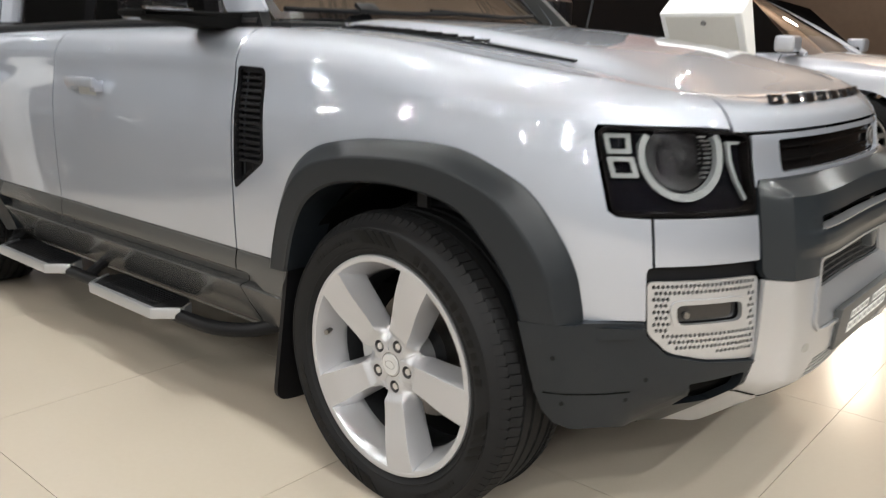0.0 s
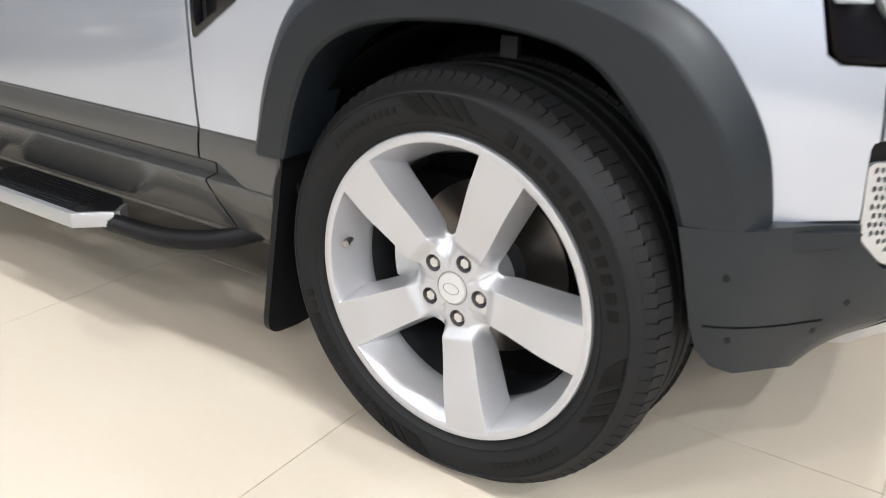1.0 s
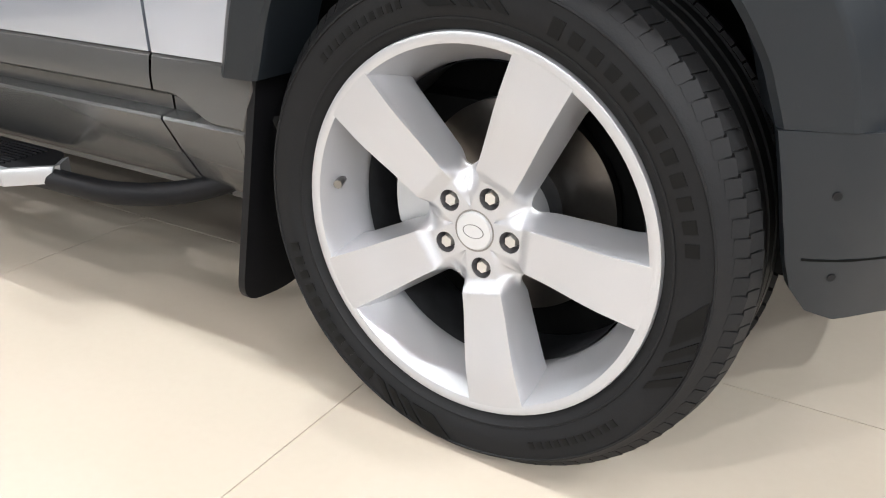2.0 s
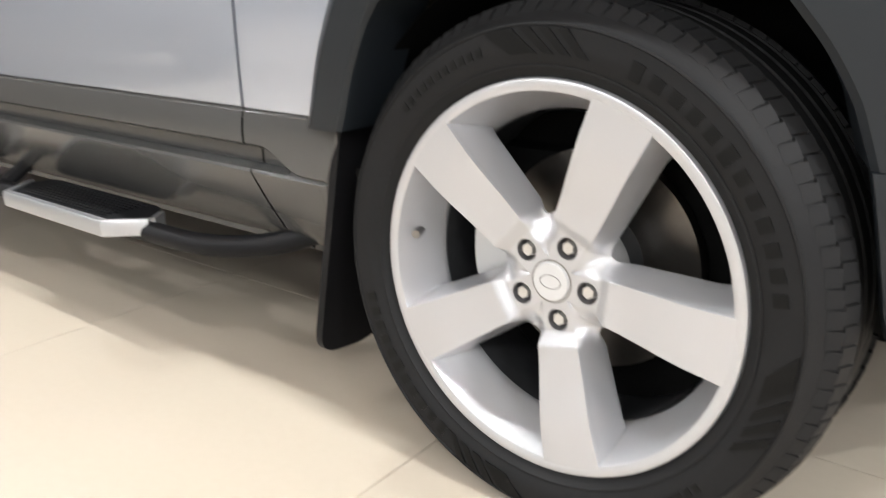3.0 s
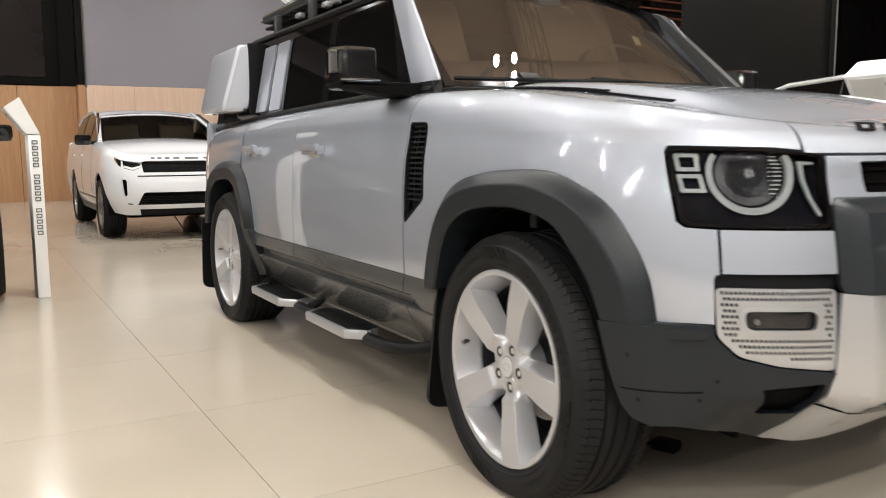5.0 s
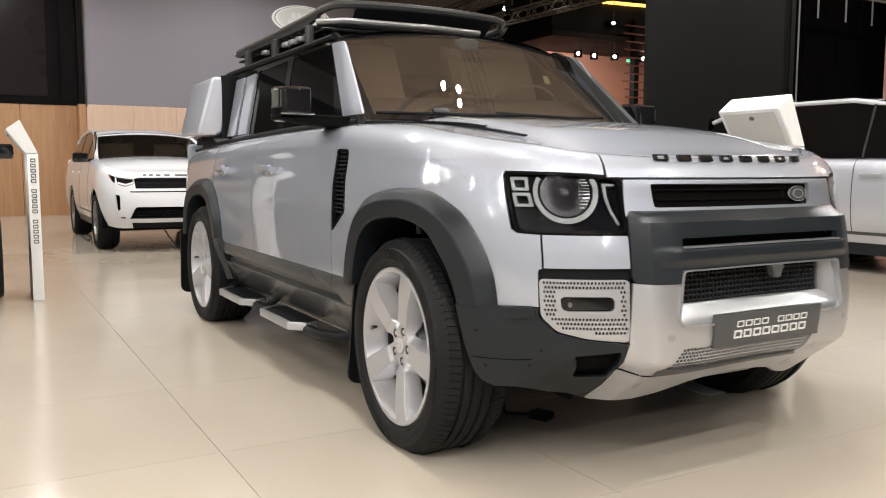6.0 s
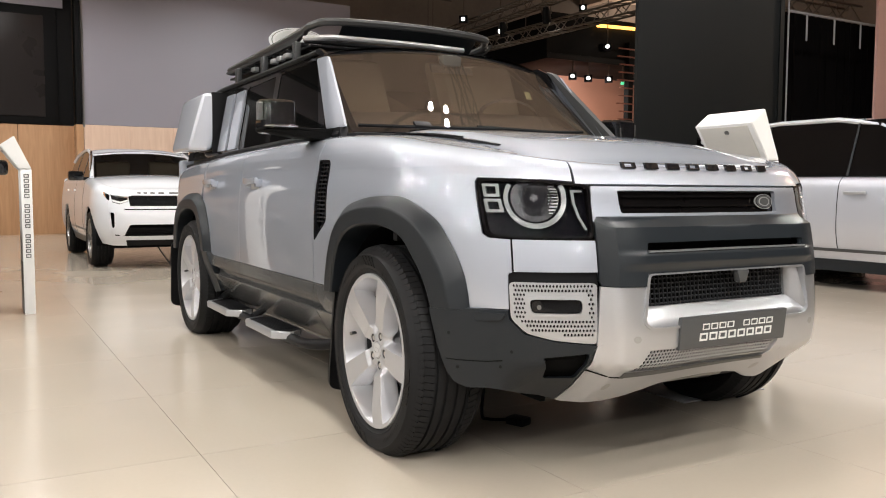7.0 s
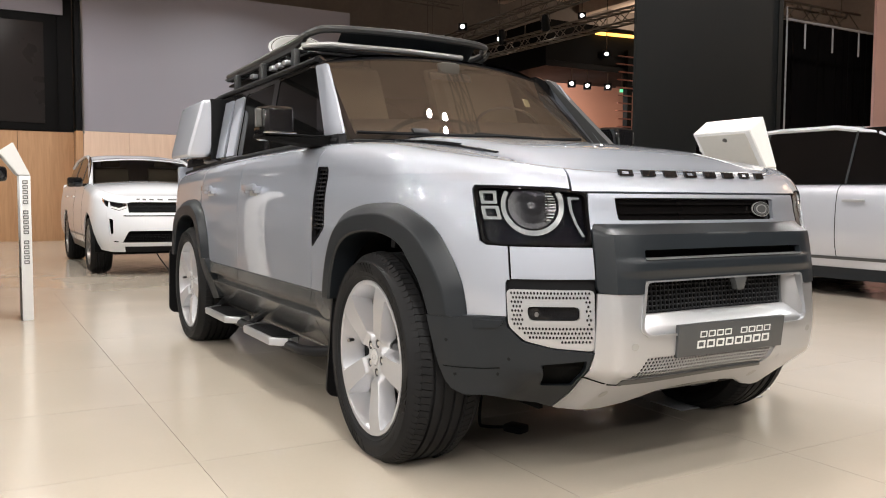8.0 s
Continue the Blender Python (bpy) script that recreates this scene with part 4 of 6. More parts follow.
    for d, x in ((fd, -1.575), (rd, -2.49)):
        y = side * 0.944
        bm = box(x - 0.105, x + 0.105, y - 0.012 + side * 0.03, y + 0.012 + side * 0.03, 1.035, 1.072, 0.010)
        part("door_handle", bm, SILVER, d, "silver door handle")
        for dx in (-0.09, 0.085):
            part("handle_foot", box(x + dx - 0.02, x + dx + 0.02, min(y - side * 0.01, y + side * 0.03), max(y - side * 0.01, y + side * 0.03), 1.02, 1.06, 0.006), SILVER, d)
        part("handle_cup", box(x - 0.07, x + 0.06, min(y, y + side * 0.003), max(y, y + side * 0.003), 1.0, 1.06, 0.001), SATIN_DULL, d)
    # belt rail under the windows
    belt = [(x, side * 0.80, off_road.edge(x) + 0.012) for x in np.linspace(-3.8, -0.72, 30)]
    part("window_seal", tube(belt, 0.016, 8), BLACK_PLASTIC, car)
    # sill cladding with a pressed groove
    def sill_row(x, turn=0.0):
        """One cross-section of the sill; the groove closes to a point ahead of the door, and turn rolls the end in to the wheel well."""
        close = ramp(x, -0.635, -0.535)
        low, high = 0.466, 0.512 - 0.046 * close
        deep_ = -0.030 * (1 - 0.9 * close)
        prof = [(0.262, -0.165), (0.272, -0.120), (0.295, -0.078), (0.33, -0.046), (0.40, -0.015), (low - 0.006, 0.007), (low, 0.004), (low + 0.006, deep_), (max(high - 0.010, low + 0.008), deep_ - 0.002), (high + 0.001, 0.006), (high + 0.007, 0.011), (0.545, 0.009), (0.578, 0.001), (0.5835, -0.005)]
        row = []
        for z, o in prof:
            back = -0.085 * (1 - ramp(z, 0.33, 0.585)) * ramp(x, -0.52, -0.43)
            row.append((x + back, side * (smooth(z, off_road.half_width) + o - turn), z))
        return row + [(x, side * 0.80, 0.5835), (row[0][0], side * 0.79, 0.262)] + row[:1]
    for x0, x1 in ((-2.56, -1.868), (-1.862, -0.682), (-0.676, -0.435)):
        rows = [sill_row(x) for x in np.linspace(x0, x1, 12 if x0 < -0.7 else 26)]
        if x0 > -0.7:
            rows += [sill_row(-0.430, 0.004), [(-0.445, side * 0.88, 0.45)] * len(rows[0])]
        sheet("sill_cladding", rows, SILL, car, "dark grey sill cladding with a pressed groove")
    panel("rear_corner_cladding", [(-3.86, 0.32), (-3.42, 0.32), (-3.45, 0.5), (-3.86, 0.5)], inward, 0.02, CLADDING, car)
    leg = rounded([(-2.645, 0.604), (-2.515, 0.604), (-2.485, 0.50), (-2.450, 0.352), (-2.535, 0.338), (-2.580, 0.40), (-2.605, 0.48)], 0.015, 3)
    panel("arch_leg", leg, lambda u, v, off: (u, side * (smooth(v, off_road.half_width) + off + 0.012 + 0.022 * ramp(v, 0.36, 0.60) - 0.016 * ramp(u, -2.53, -2.46)), v), 0.04, CLADDING, car, "dark grey cladding ahead of the rear wheel", du=0.03, dv=0.03)
    flare(side, 0, True)
    flare(side, REAR, False)
    # wheel wells
    for cx in (0.0, REAR):
        rows = []
        for k in range(25):
            a = radians(9 + 172 * k / 24)
            rows.append([(cx + 0.02 + 0.49 * math.cos(a), side * y, 0.385 + 0.487 * math.sin(a)) for y in (0.90 if math.cos(a) < 0.3 else 0.80, 0.55)])
        sheet("wheel_well", rows, DEEP_BLACK, car)
        part("well_wall", box(cx - 0.5, cx + 0.5, min(side * 0.55, side * 0.53), max(side * 0.55, side * 0.53), 0.25, 0.9), DEEP_BLACK, car)
        part("liner_clip", box(cx + 0.040, cx + 0.074, min(side * 0.895, side * 0.91), max(side * 0.895, side * 0.91), 0.812, 0.850, 0.004), BLACK_PLASTIC, car)
    # mud flaps
    for cx, lean in ((-0.428, 0.088), (REAR - 0.52, 0.04)):
        shape = rounded([(-0.13, 0.50), (-0.13, 0.012), (0.0, -0.006), (0.13, 0.030), (0.13, 0.50)], 0.05, 6)
        bm = bmesh.new()
        half_t = 0.008
        fr = [bm.verts.new((-half_t, side * -q, z)) for q, z in shape]
        bk = [bm.verts.new((half_t, side * -q, z)) for q, z in shape]
        bm.faces.new(fr)
        bm.faces.new(bk[::-1])
        for m in range(len(fr)):
            bm.faces.new((fr[m], bk[m], bk[(m + 1) % len(fr)], fr[(m + 1) % len(fr)]))
        bmesh.ops.recalc_face_normals(bm, faces=bm.faces[:])
        for v in bm.verts:
            v.co.x -= lean * (1 - v.co.z / 0.49)
        bm.transform(Matrix.Translation((cx, side * (0.825 if cx > -1 else 0.870), 0.114)))
        part("mud_flap", bm, BLACK_PLASTIC, car, "black rubber mud flap")
    # side steps: two treads with satin edges on a bent tube
    for x0, x1 in ((-1.655, -1.065), (-2.50, -1.90)):
        out = [(x0 + 0.02, side * 0.84), (x0, side * 0.90), (x0 + 0.07, side * 1.0), (x1 - 0.07, side * 1.0), (x1, side * 0.93), (x1 - 0.08, side * 0.84)]
        out = rounded(out, 0.03, 3)
        st = panel("side_step", out, lambda u, v, off: (u, v, 0.290 + off), 0.022, BLACK_PLASTIC, car, "black ribbed side step with a satin silver edge", du=0.2, dv=0.2)
        edge = [(x0, side * 0.905), (x0 + 0.068, side * 1.004), (x1 - 0.07, side * 1.006), (x1 + 0.004, side * 0.933), (x1 - 0.03, side * 0.885)]
        pts = [Vector((*p, 0)) for p in edge]
        rows = [[(p.x, p.y, 0.296), (p.x, p.y + side * 0.004, 0.288), (p.x, p.y + side * 0.002, 0.258), (p.x, p.y - side * 0.016, 0.256), (p.x, p.y - side * 0.016, 0.296), (p.x, p.y, 0.296)] for p in pts]
        sheet("step_edge", rows, SATIN, st, "satin silver step edge")
        for k in range(9):
            yk = side * (0.855 + 0.0135 * k)
            part("rib", box(x0 + 0.10, x1 - 0.12, min(yk, yk + side * 0.006), max(yk, yk + side * 0.006), 0.290, 0.2945, 0.0015), BLACK_PLASTIC, st)
    part("step_tube", tube(spline([(-0.60, side * 0.80, 0.33), (-0.72, side * 0.86, 0.285), (-0.86, side * 0.915, 0.268), (-1.05, side * 0.925, 0.262), (-1.5, side * 0.925, 0.262), (-2.3, side * 0.925, 0.262), (-2.5, side * 0.91, 0.266), (-2.62, side * 0.84, 0.30)], 40), 0.025, 12), BLACK_PLASTIC, car, "black step tube")
    for x in (-1.78, -2.55):
        part("step_bracket", tube([(x, side * 0.92, 0.265), (x, side * 0.78, 0.35)], 0.022, 8), BLACK_PLASTIC, car)
    # windows
    def pane_at(u, v, off):
        return (u, side * (0.802 - (v - 1.27) * 0.19 + off), v)
    front_pane = [(-1.02, 1.275), (-1.79, 1.265), (-1.79, 1.668), (-1.21, 1.675)]
    rear_pane = [(-1.87, 1.265), (-2.43, 1.262), (-2.43, 1.655), (-1.87, 1.667)]
    last_pane = [(-2.93, 1.262), (-3.66, 1.25), (-3.62, 1.62), (-2.93, 1.65)]
    panel("window_surround", [(-0.93, 1.255), (-3.80, 1.225), (-3.78, 1.70), (-1.22, 1.735), (-1.14, 1.70)], lambda u, v, off: pane_at(u, v, off - 0.006), 0.02, GLOSS_BLACK, car, "gloss black window surround",
                   holes=[rounded(front_pane, 0.03), rounded(rear_pane, 0.03), rounded(last_pane, 0.03)])
    for p in (front_pane, rear_pane, last_pane):
        panel("side_window", rounded(p, 0.03), lambda u, v, off: pane_at(u, v, off - 0.010), 0.004, CAR_GLASS, car, "dark tinted side window")
    panel("signature_panel", rounded([(-2.47, 1.27), (-2.66, 1.268), (-2.655, 1.648), (-2.47, 1.652)], 0.012), lambda u, v, off: pane_at(u, v, off + 0.002), 0.008, SILVER, car, "silver panel over the rear side glass")
    panel("signature_panel", rounded([(-2.69, 1.268), (-2.88, 1.265), (-2.87, 1.645), (-2.685, 1.648)], 0.012), lambda u, v, off: pane_at(u, v, off + 0.010), 0.014, SILVER, car, "silver panel over the rear side glass")
    panel("front_pillar", rounded([(-0.885, 1.295), (-0.705, 1.295), (-1.045, 1.670), (-1.185, 1.674)], 0.015), lambda u, v, off: pane_at(u, v, off + 0.010 - 0.02 * ramp(u + (v - 1.295) * 0.75, -0.79, -0.708)), 0.012, SILVER, car, "silver windscreen pillar")
    if side > 0:
        panel("pillar_cover", [(-0.745, 1.280), (-0.625, 1.280), (-1.090, 1.690), (-1.150, 1.710)], lambda u, v, off: pane_at(u, v, off + 0.014), 0.035, PLATE_GREY, car, "dark grey pillar beside the windscreen")
    panel("pillar_foot", [(-1.05, 1.245), (-0.69, 1.245), (-0.725, 1.296), (-0.99, 1.296)], lambda u, v, off: pane_at(u, v, off + 0.006), 0.04, BLACK_PLASTIC, car)
    # mirror
    mir = box(-0.985, -0.815, -0.082, 0.082, 1.262, 1.428, 0.032, seg=3)
    for v in mir.verts:
        k = (v.co.x + 0.985) / 0.17
        v.co.y *= 1 - 0.18 * k
        v.co.z = 1.36 + (v.co.z - 1.36) * (1 - 0.15 * k)
    mir.transform(Matrix.Translation((0, side * 1.046, 0)))
    mp = part("door_mirror", mir, GLOSS_BLACK, car, "gloss black door mirror")
    arm = box(-0.985, -0.80, min(side * 0.80, side * 1.135), max(side * 0.80, side * 1.135), 1.234, 1.292, 0.014, seg=2)
    for v in arm.verts:
        k = ramp(abs(v.co.y), 0.84, 1.13)
        if v.co.z < 1.25:
            v.co.z += 0.038 * k
        v.co.x += 0.02 * k * (-0.9 - v.co.x) / 0.09
    part("mirror_arm", arm, DEEP_BLACK, mp, "black mirror foot")
    part("mirror_line", box(-0.825, -0.806, min(side * 0.975, side * 1.13), max(side * 0.975, side * 1.13), 1.292, 1.299, 0.002), CHROME, mp)
    part("mirror_glass", box(-0.989, -0.985, side * 1.046 - 0.064, side * 1.046 + 0.064, 1.300, 1.408, 0.001), CHROME, mp)
    part("mirror_lens", box(-0.90, -0.87, side * 1.115 - 0.012, side * 1.115 + 0.034 * side + 0.012, 1.33, 1.40, 0.006), STEEL, mp)
    # headlight
    lamp_out = rounded([(0.372, 1.042), (0.56, 1.038), (0.698, 1.023), (0.699, 0.844), (0.396, 0.849)], 0.022, 4, 0.9)
    deep = lambda d: (lambda u, v, off: off_road.point(u, v, off - d, side))
    hl = panel("headlight", lamp_out, deep(0.030), 0.01, LAMP_BLACK, car, "black headlight with a round white light ring")
    rim_in = rounded([(0.380, 1.035), (0.56, 1.031), (0.691, 1.016), (0.692, 0.851), (0.403, 0.856)], 0.02, 4, 0.9)
    panel("bezel", lamp_out, deep(0.001), 0.03, SIDE_GLASS, hl, holes=[rim_in])
    cu, cv, ru, rv = 0.5465, 0.978, 0.0905, 0.101
    ring = [(cu + ru * math.cos(radians(a)), cv + rv * math.sin(radians(a))) for a in range(150, 391, 8)] + [(cu + 0.855 * ru * math.cos(radians(a)), cv + 0.835 * rv * math.sin(radians(a))) for a in range(390, 149, -8)]
    panel("light_ring", ring, deep(0.010), 0.016, DRL, hl, "white U-shaped light guide", du=0.02, dv=0.02)
    circle = lambda k: [(cu + k * ru * math.cos(radians(a)), cv + k * rv * math.sin(radians(a))) for a in range(0, 360, 12)]
    panel("reflector", circle(0.79), deep(0.024), 0.004, LAMP_GREY, hl, du=0.02, dv=0.02)
    for k, mat in ((0.46, SMOKE), (0.36, GLOSS_BLACK), (0.13, LAMP_GREY)):
        panel("projector", circle(k), deep(0.020 - 0.012 * (0.6 - k)), 0.012, mat, hl, du=0.02, dv=0.02)
    panel("projector_rim", circle(0.54), deep(0.012), 0.008, SMOKE, hl, holes=[circle(0.50)], du=0.02, dv=0.02)
    for k in range(14):
        v = 0.905 + 0.0105 * k
        w = 0.76 * ru * math.sqrt(max(0.05, 1 - ((v - cv) / (0.76 * rv)) ** 2))
        panel("reflector_rib", [(cu + 0.040, v), (cu + w, v), (cu + w, v + 0.003), (cu + 0.040, v + 0.003)], deep(0.016), 0.006, STEEL, hl) if w > 0.05 else None
    for v0 in (0.982, 0.930):
        o = [(0.394, v0), (0.444, v0), (0.440, v0 + 0.045), (0.386, v0 + 0.045)] if v0 > 0.95 else [(0.400, v0), (0.456, v0), (0.447, v0 + 0.045), (0.392, v0 + 0.045)]
        mid = (sum(p[0] for p in o) / 4, sum(p[1] for p in o) / 4)
        i = [(mid[0] + (p[0] - mid[0]) * 0.62, mid[1] + (p[1] - mid[1]) * 0.58) for p in o]
        panel("light_square", rounded(o, 0.004), deep(0.012), 0.014, DRL, hl, "white square light guide", holes=[rounded(i, 0.003)])
    arc = [(0.648, 1.008), (0.653, 0.96), (0.663, 0.915), (0.680, 0.872), (0.686, 0.875), (0.669, 0.918), (0.660, 0.96), (0.657, 0.999), (0.680, 1.000), (0.680, 1.006)]
    panel("light_arc", arc, deep(0.014), 0.01, DRL, hl)
    panel("lens_cover", lamp_out, deep(-0.001), 0.003, CLEAR, hl, "clear lens cover").visible_shadow = False
    # fog lamp corner
    panel("fog_recess", [(0.450, 0.735), (0.706, 0.742), (0.70, 0.495), (0.55, 0.520), (0.465, 0.58)], deep(0.022), 0.01, BLACK_PLASTIC, car)
    mesh_out = rounded([(0.459, 0.702), (0.697, 0.700), (0.690, 0.4985), (0.579, 0.5115), (0.501, 0.5335), (0.459, 0.581)], 0.015, 3)
    lamp_hole = rounded([(0.508, 0.652), (0.662, 0.652), (0.660, 0.596), (0.512, 0.596)], 0.02, 3)
    holes = [lamp_hole]
    rows_z = [0.690 - 0.0145 * k for k in range(12)]
    for r, z in enumerate(rows_z):
        for c in range(26):
            u = 0.472 + 0.0092 * c + (0.0046 if r % 2 else 0)
            lim = 0.465 + max(0, (0.590 - z)) * 0.9 + 0.006
            if u > 0.688 or u < lim or z < 0.546 - (u - 0.50) * 0.16 or (0.500 < u < 0.670 and 0.586 < z < 0.662):
                continue
            holes.append([(u + 0.0035 * math.cos(radians(60 * k)), z + 0.0055 * math.sin(radians(60 * k))) for k in range(6)])
    fg = panel("fog_panel", mesh_out, deep(0.002), 0.008, SATIN, car, "satin silver perforated fog lamp panel", holes=holes)
    panel("lamp_frame", rounded([(0.503, 0.658), (0.667, 0.658), (0.665, 0.590), (0.507, 0.590)], 0.022, 3), deep(-0.003), 0.012, SATIN, fg, holes=[rounded([(0.514, 0.647), (0.656, 0.647), (0.654, 0.601), (0.518, 0.601)], 0.016, 3)])
    panel("fog_lamp", rounded([(0.516, 0.645), (0.656, 0.645), (0.654, 0.603), (0.520, 0.603)], 0.012, 3), deep(0.016), 0.004, GLOSS_BLACK, fg)
    panel("fog_bulb", [(0.535 + 0.015 * math.cos(radians(a)), 0.624 + 0.018 * math.sin(radians(a))) for a in range(0, 360, 20)], deep(0.013), 0.004, LAMP_GREY, fg, "small round lamp reflector")
    panel("bulb_lens", [(0.540 + 0.006 * math.cos(radians(a)), 0.620 + 0.008 * math.sin(radians(a))) for a in range(0, 360, 30)], deep(0.006), 0.008, STEEL, fg)
    # lower corner cladding
    ux = off_road.u_of_x
    low = [(ux(0.435, 0.352), 0.352), (ux(0.415, 0.385), 0.385), (ux(0.405, 0.43), 0.43), (ux(0.396, 0.49), 0.49), (ux(0.386, 0.55), 0.55), (ux(0.375, 0.603), 0.603), (ux(0.49, 0.604), 0.604), (ux(0.50, 0.610), 0.610), (0.453, 0.609), (0.456, 0.578), (0.498, 0.530), (0.578, 0.508), (0.689, 0.495), (0.682, 0.484), (0.665, 0.415), (0.675, 0.352), (0.667, 0.302), (0.610, 0.320), (0.49, 0.331), (0.38, 0.338), (ux(0.47, 0.335), 0.335)]
    air = rounded([(0.545, 0.454), (0.669, 0.470), (0.660, 0.415), (0.664, 0.384), (0.574, 0.384)], 0.008, 3)
    lower = lambda d: (lambda u, v, off: swept(off_road.point(u, v, off + 0.030 * ramp(u, 0.42, 0.28) + 0.010 - d, side), u, v))
    cl = panel("lower_cladding", low, lower(0.0), 0.03, CLADDING, car, "dark grey lower bumper cladding", holes=[air], du=0.02, dv=0.02)
    panel("air_inlet", rounded([(0.52, 0.485), (0.70, 0.495), (0.715, 0.312), (0.545, 0.330)], 0.015, 3), lower(0.042), 0.01, DEEP_BLACK, cl)
    panel("cladding_seam", [(0.268, 0.4305), (0.31, 0.4305), (0.385, 0.4305), (0.43, 0.436), (0.43, 0.440), (0.385, 0.434), (0.31, 0.434), (0.268, 0.434)], lower(-0.001), 0.006, DEEP_BLACK, cl)
    panel("cladding_ridge", rounded([(0.352, 0.600), (0.452, 0.600), (0.436, 0.578), (0.36, 0.570)], 0.008), lambda u, v, off: off_road.point(u, v, off + 0.022, side), 0.02, CLADDING, cl)
    for u, z in ((0.303, 0.406), (0.425, 0.416), (0.285, 0.524), (0.458, 0.471)):
        panel("screw", [(u + 0.0045 * math.cos(radians(a)), z + 0.006 * math.sin(radians(a))) for a in range(0, 360, 30)], lower(-0.001), 0.008, BLACK_PLASTIC, cl)


def u_at(y, z=0.9):
    """The plan parameter across the nose at a distance y from its middle."""
    u = math.acos(min(abs(y) / smooth(z, off_road.half_width), 1) ** (off_road.power / 2)) / (math.pi / 2)
    return u if y < 0 else 2 - u


def bulge(u):
    """How far bumper and guard stand proud of the nose."""
    w = u if u <= 1 else 2 - u
    return 0.045 * ramp(w, 0.69, 0.745) - 0.034 * ramp(w, 0.76, 1.0)


def build_front():
    mirror = lambda pts: pts + [(2 - u, v) for u, v in pts[::-1]]
    nose = lambda d: (lambda u, v, off: off_road.across(u, v, off + d))
    proud = lambda d: (lambda u, v, off: off_road.across(u, v, off + bulge(u) + d))
    fine = dict(du=0.03, dv=0.03)
    # grille panel with the black slot
    slot = rounded([(0.770, 1.004), (1.170, 1.004), (1.165, 0.928), (0.776, 0.928)], 0.008, 3)
    g = panel("grille_panel", mirror([(0.700, 0.900), (0.701, 1.018)]), nose(0.0), 0.014, SILVER, car, "silver nose panel", holes=[slot], **fine)
    panel("grille_slot", rounded([(0.76, 1.012), (1.18, 1.012), (1.175, 0.92), (0.766, 0.92)], 0.008, 3), nose(-0.018), 0.006, SIDE_GLASS, g, "gloss black grille slot")
    for v in (0.950, 0.982):
        panel("slot_bar", [(0.785, v), (1.10, v), (1.10, v + 0.007), (0.785, v + 0.007)], nose(-0.008), 0.008, SIDE_GLASS, g)
    for k, mat in ((1.0, SATIN_DULL), (0.92, SMOKE), (0.84, PLATE_GREY), (0.60, SATIN_DULL), (0.50, PLATE_GREY)):
        panel("oval_mark", [(1.126 + 0.034 * k * math.cos(radians(a)), 0.966 + 0.028 * k * math.sin(radians(a))) for a in range(0, 360, 12)], nose(-0.006 + 0.004 * (1 - k)), 0.004, mat, g)
    # bonnet
    rim = [0.655 + (1 - 0.655) * k / 12 for k in range(13)]
    lip = [(u, off_road.top(u)) for u in rim[:-1]]
    front = panel("bonnet_front", mirror([(0.660, 1.026)] + lip), nose(0.0), 0.012, SILVER, car, "silver bonnet edge", du=0.03, dv=0.02)
    us = [-0.70 + 0.05 * k for k in range(14)] + [0.0] + [0.04 + 0.04 * k for k in range(16)] + rim[1:]
    edge_line = []
    for u in us:
        x, y, z = off_road.point(u, off_road.top(u), 0.0, -1)
        edge_line.append((x, y + (0.006 if u < 0.655 else 0.0), z))
    rows = []
    for x, y, z in edge_line:
        row = []
        for k in range(33):
            s = -1 + 2 * k / 32
            yy = -s * y
            w = abs(yy)
            nose_fade = 1 - ramp(x, 0.2, 0.60)
            crown = 0.022 * (1 - abs(s) ** 2.5) * (0.25 + 0.75 * nose_fade)
            ridge = 0.020 * (1 - ramp(w, 0.50, 0.60)) * nose_fade * ramp(x, -0.72, -0.5)
            dip = -0.014 * math.exp(-((w - 0.62) / 0.035) ** 2) * nose_fade
            row.append((x, -yy, z + crown + ridge + dip))
        rows.append(row)
    bon = sheet("bonnet", rows, SILVER, car, "silver bonnet with a raised middle")
    for side in (-1, 1):
        # tapered front end, ahead of the ribs, imitates the bonnet crease's shadow
        vent = bmesh.new()
        for k in range(8):
            box(-0.52 + 0.1 * k, -0.42 + 0.1 * k, side * 0.62 - 0.030, side * 0.62 + 0.030, 0.0, 0.008, 0.0, vent)
        bmesh.ops.remove_doubles(vent, verts=vent.verts[:], dist=0.0005)
        for v in vent.verts:
            v.co.z += smooth(v.co.x, off_road.shoulder) + 0.004
            v.co.y = side * 0.62 + (v.co.y - side * 0.62) * (1 - 0.75 * ramp(v.co.x, -0.1, 0.30)) - side * 0.03 * ramp(v.co.x, -0.5, 0.02)
        vp = part("bonnet_vent", vent, GLOSS_BLACK, bon, "gloss black bonnet vent insert, drawn out forward as the crease's shadow")
        for k in range(9):
            x = -0.47 + 0.055 * k
            part("vent_rib", box(x, x + 0.02, side * (0.62 - 0.03 * ramp(x, -0.5, 0.02)) - 0.026, side * (0.62 - 0.03 * ramp(x, -0.5, 0.02)) + 0.026, smooth(x, off_road.shoulder) + 0.010, smooth(x, off_road.shoulder) + 0.016, 0.002), BLACK_PLASTIC, vp)
    # raised marks on the bonnet edge: plain bars in place of the maker's lettering
    for k in range(8):
        y = -0.343 + 0.700 * k / 7
        hw = 0.0285
        quad = [(y - hw, 0.0), (y + hw, 0.0), (y + hw, 0.021), (y - hw, 0.021)]
        hole = [(y - hw * 0.62, 0.0055), (y + hw * 0.62, 0.0055), (y + hw * 0.62, 0.0155), (y - hw * 0.62, 0.0155)]

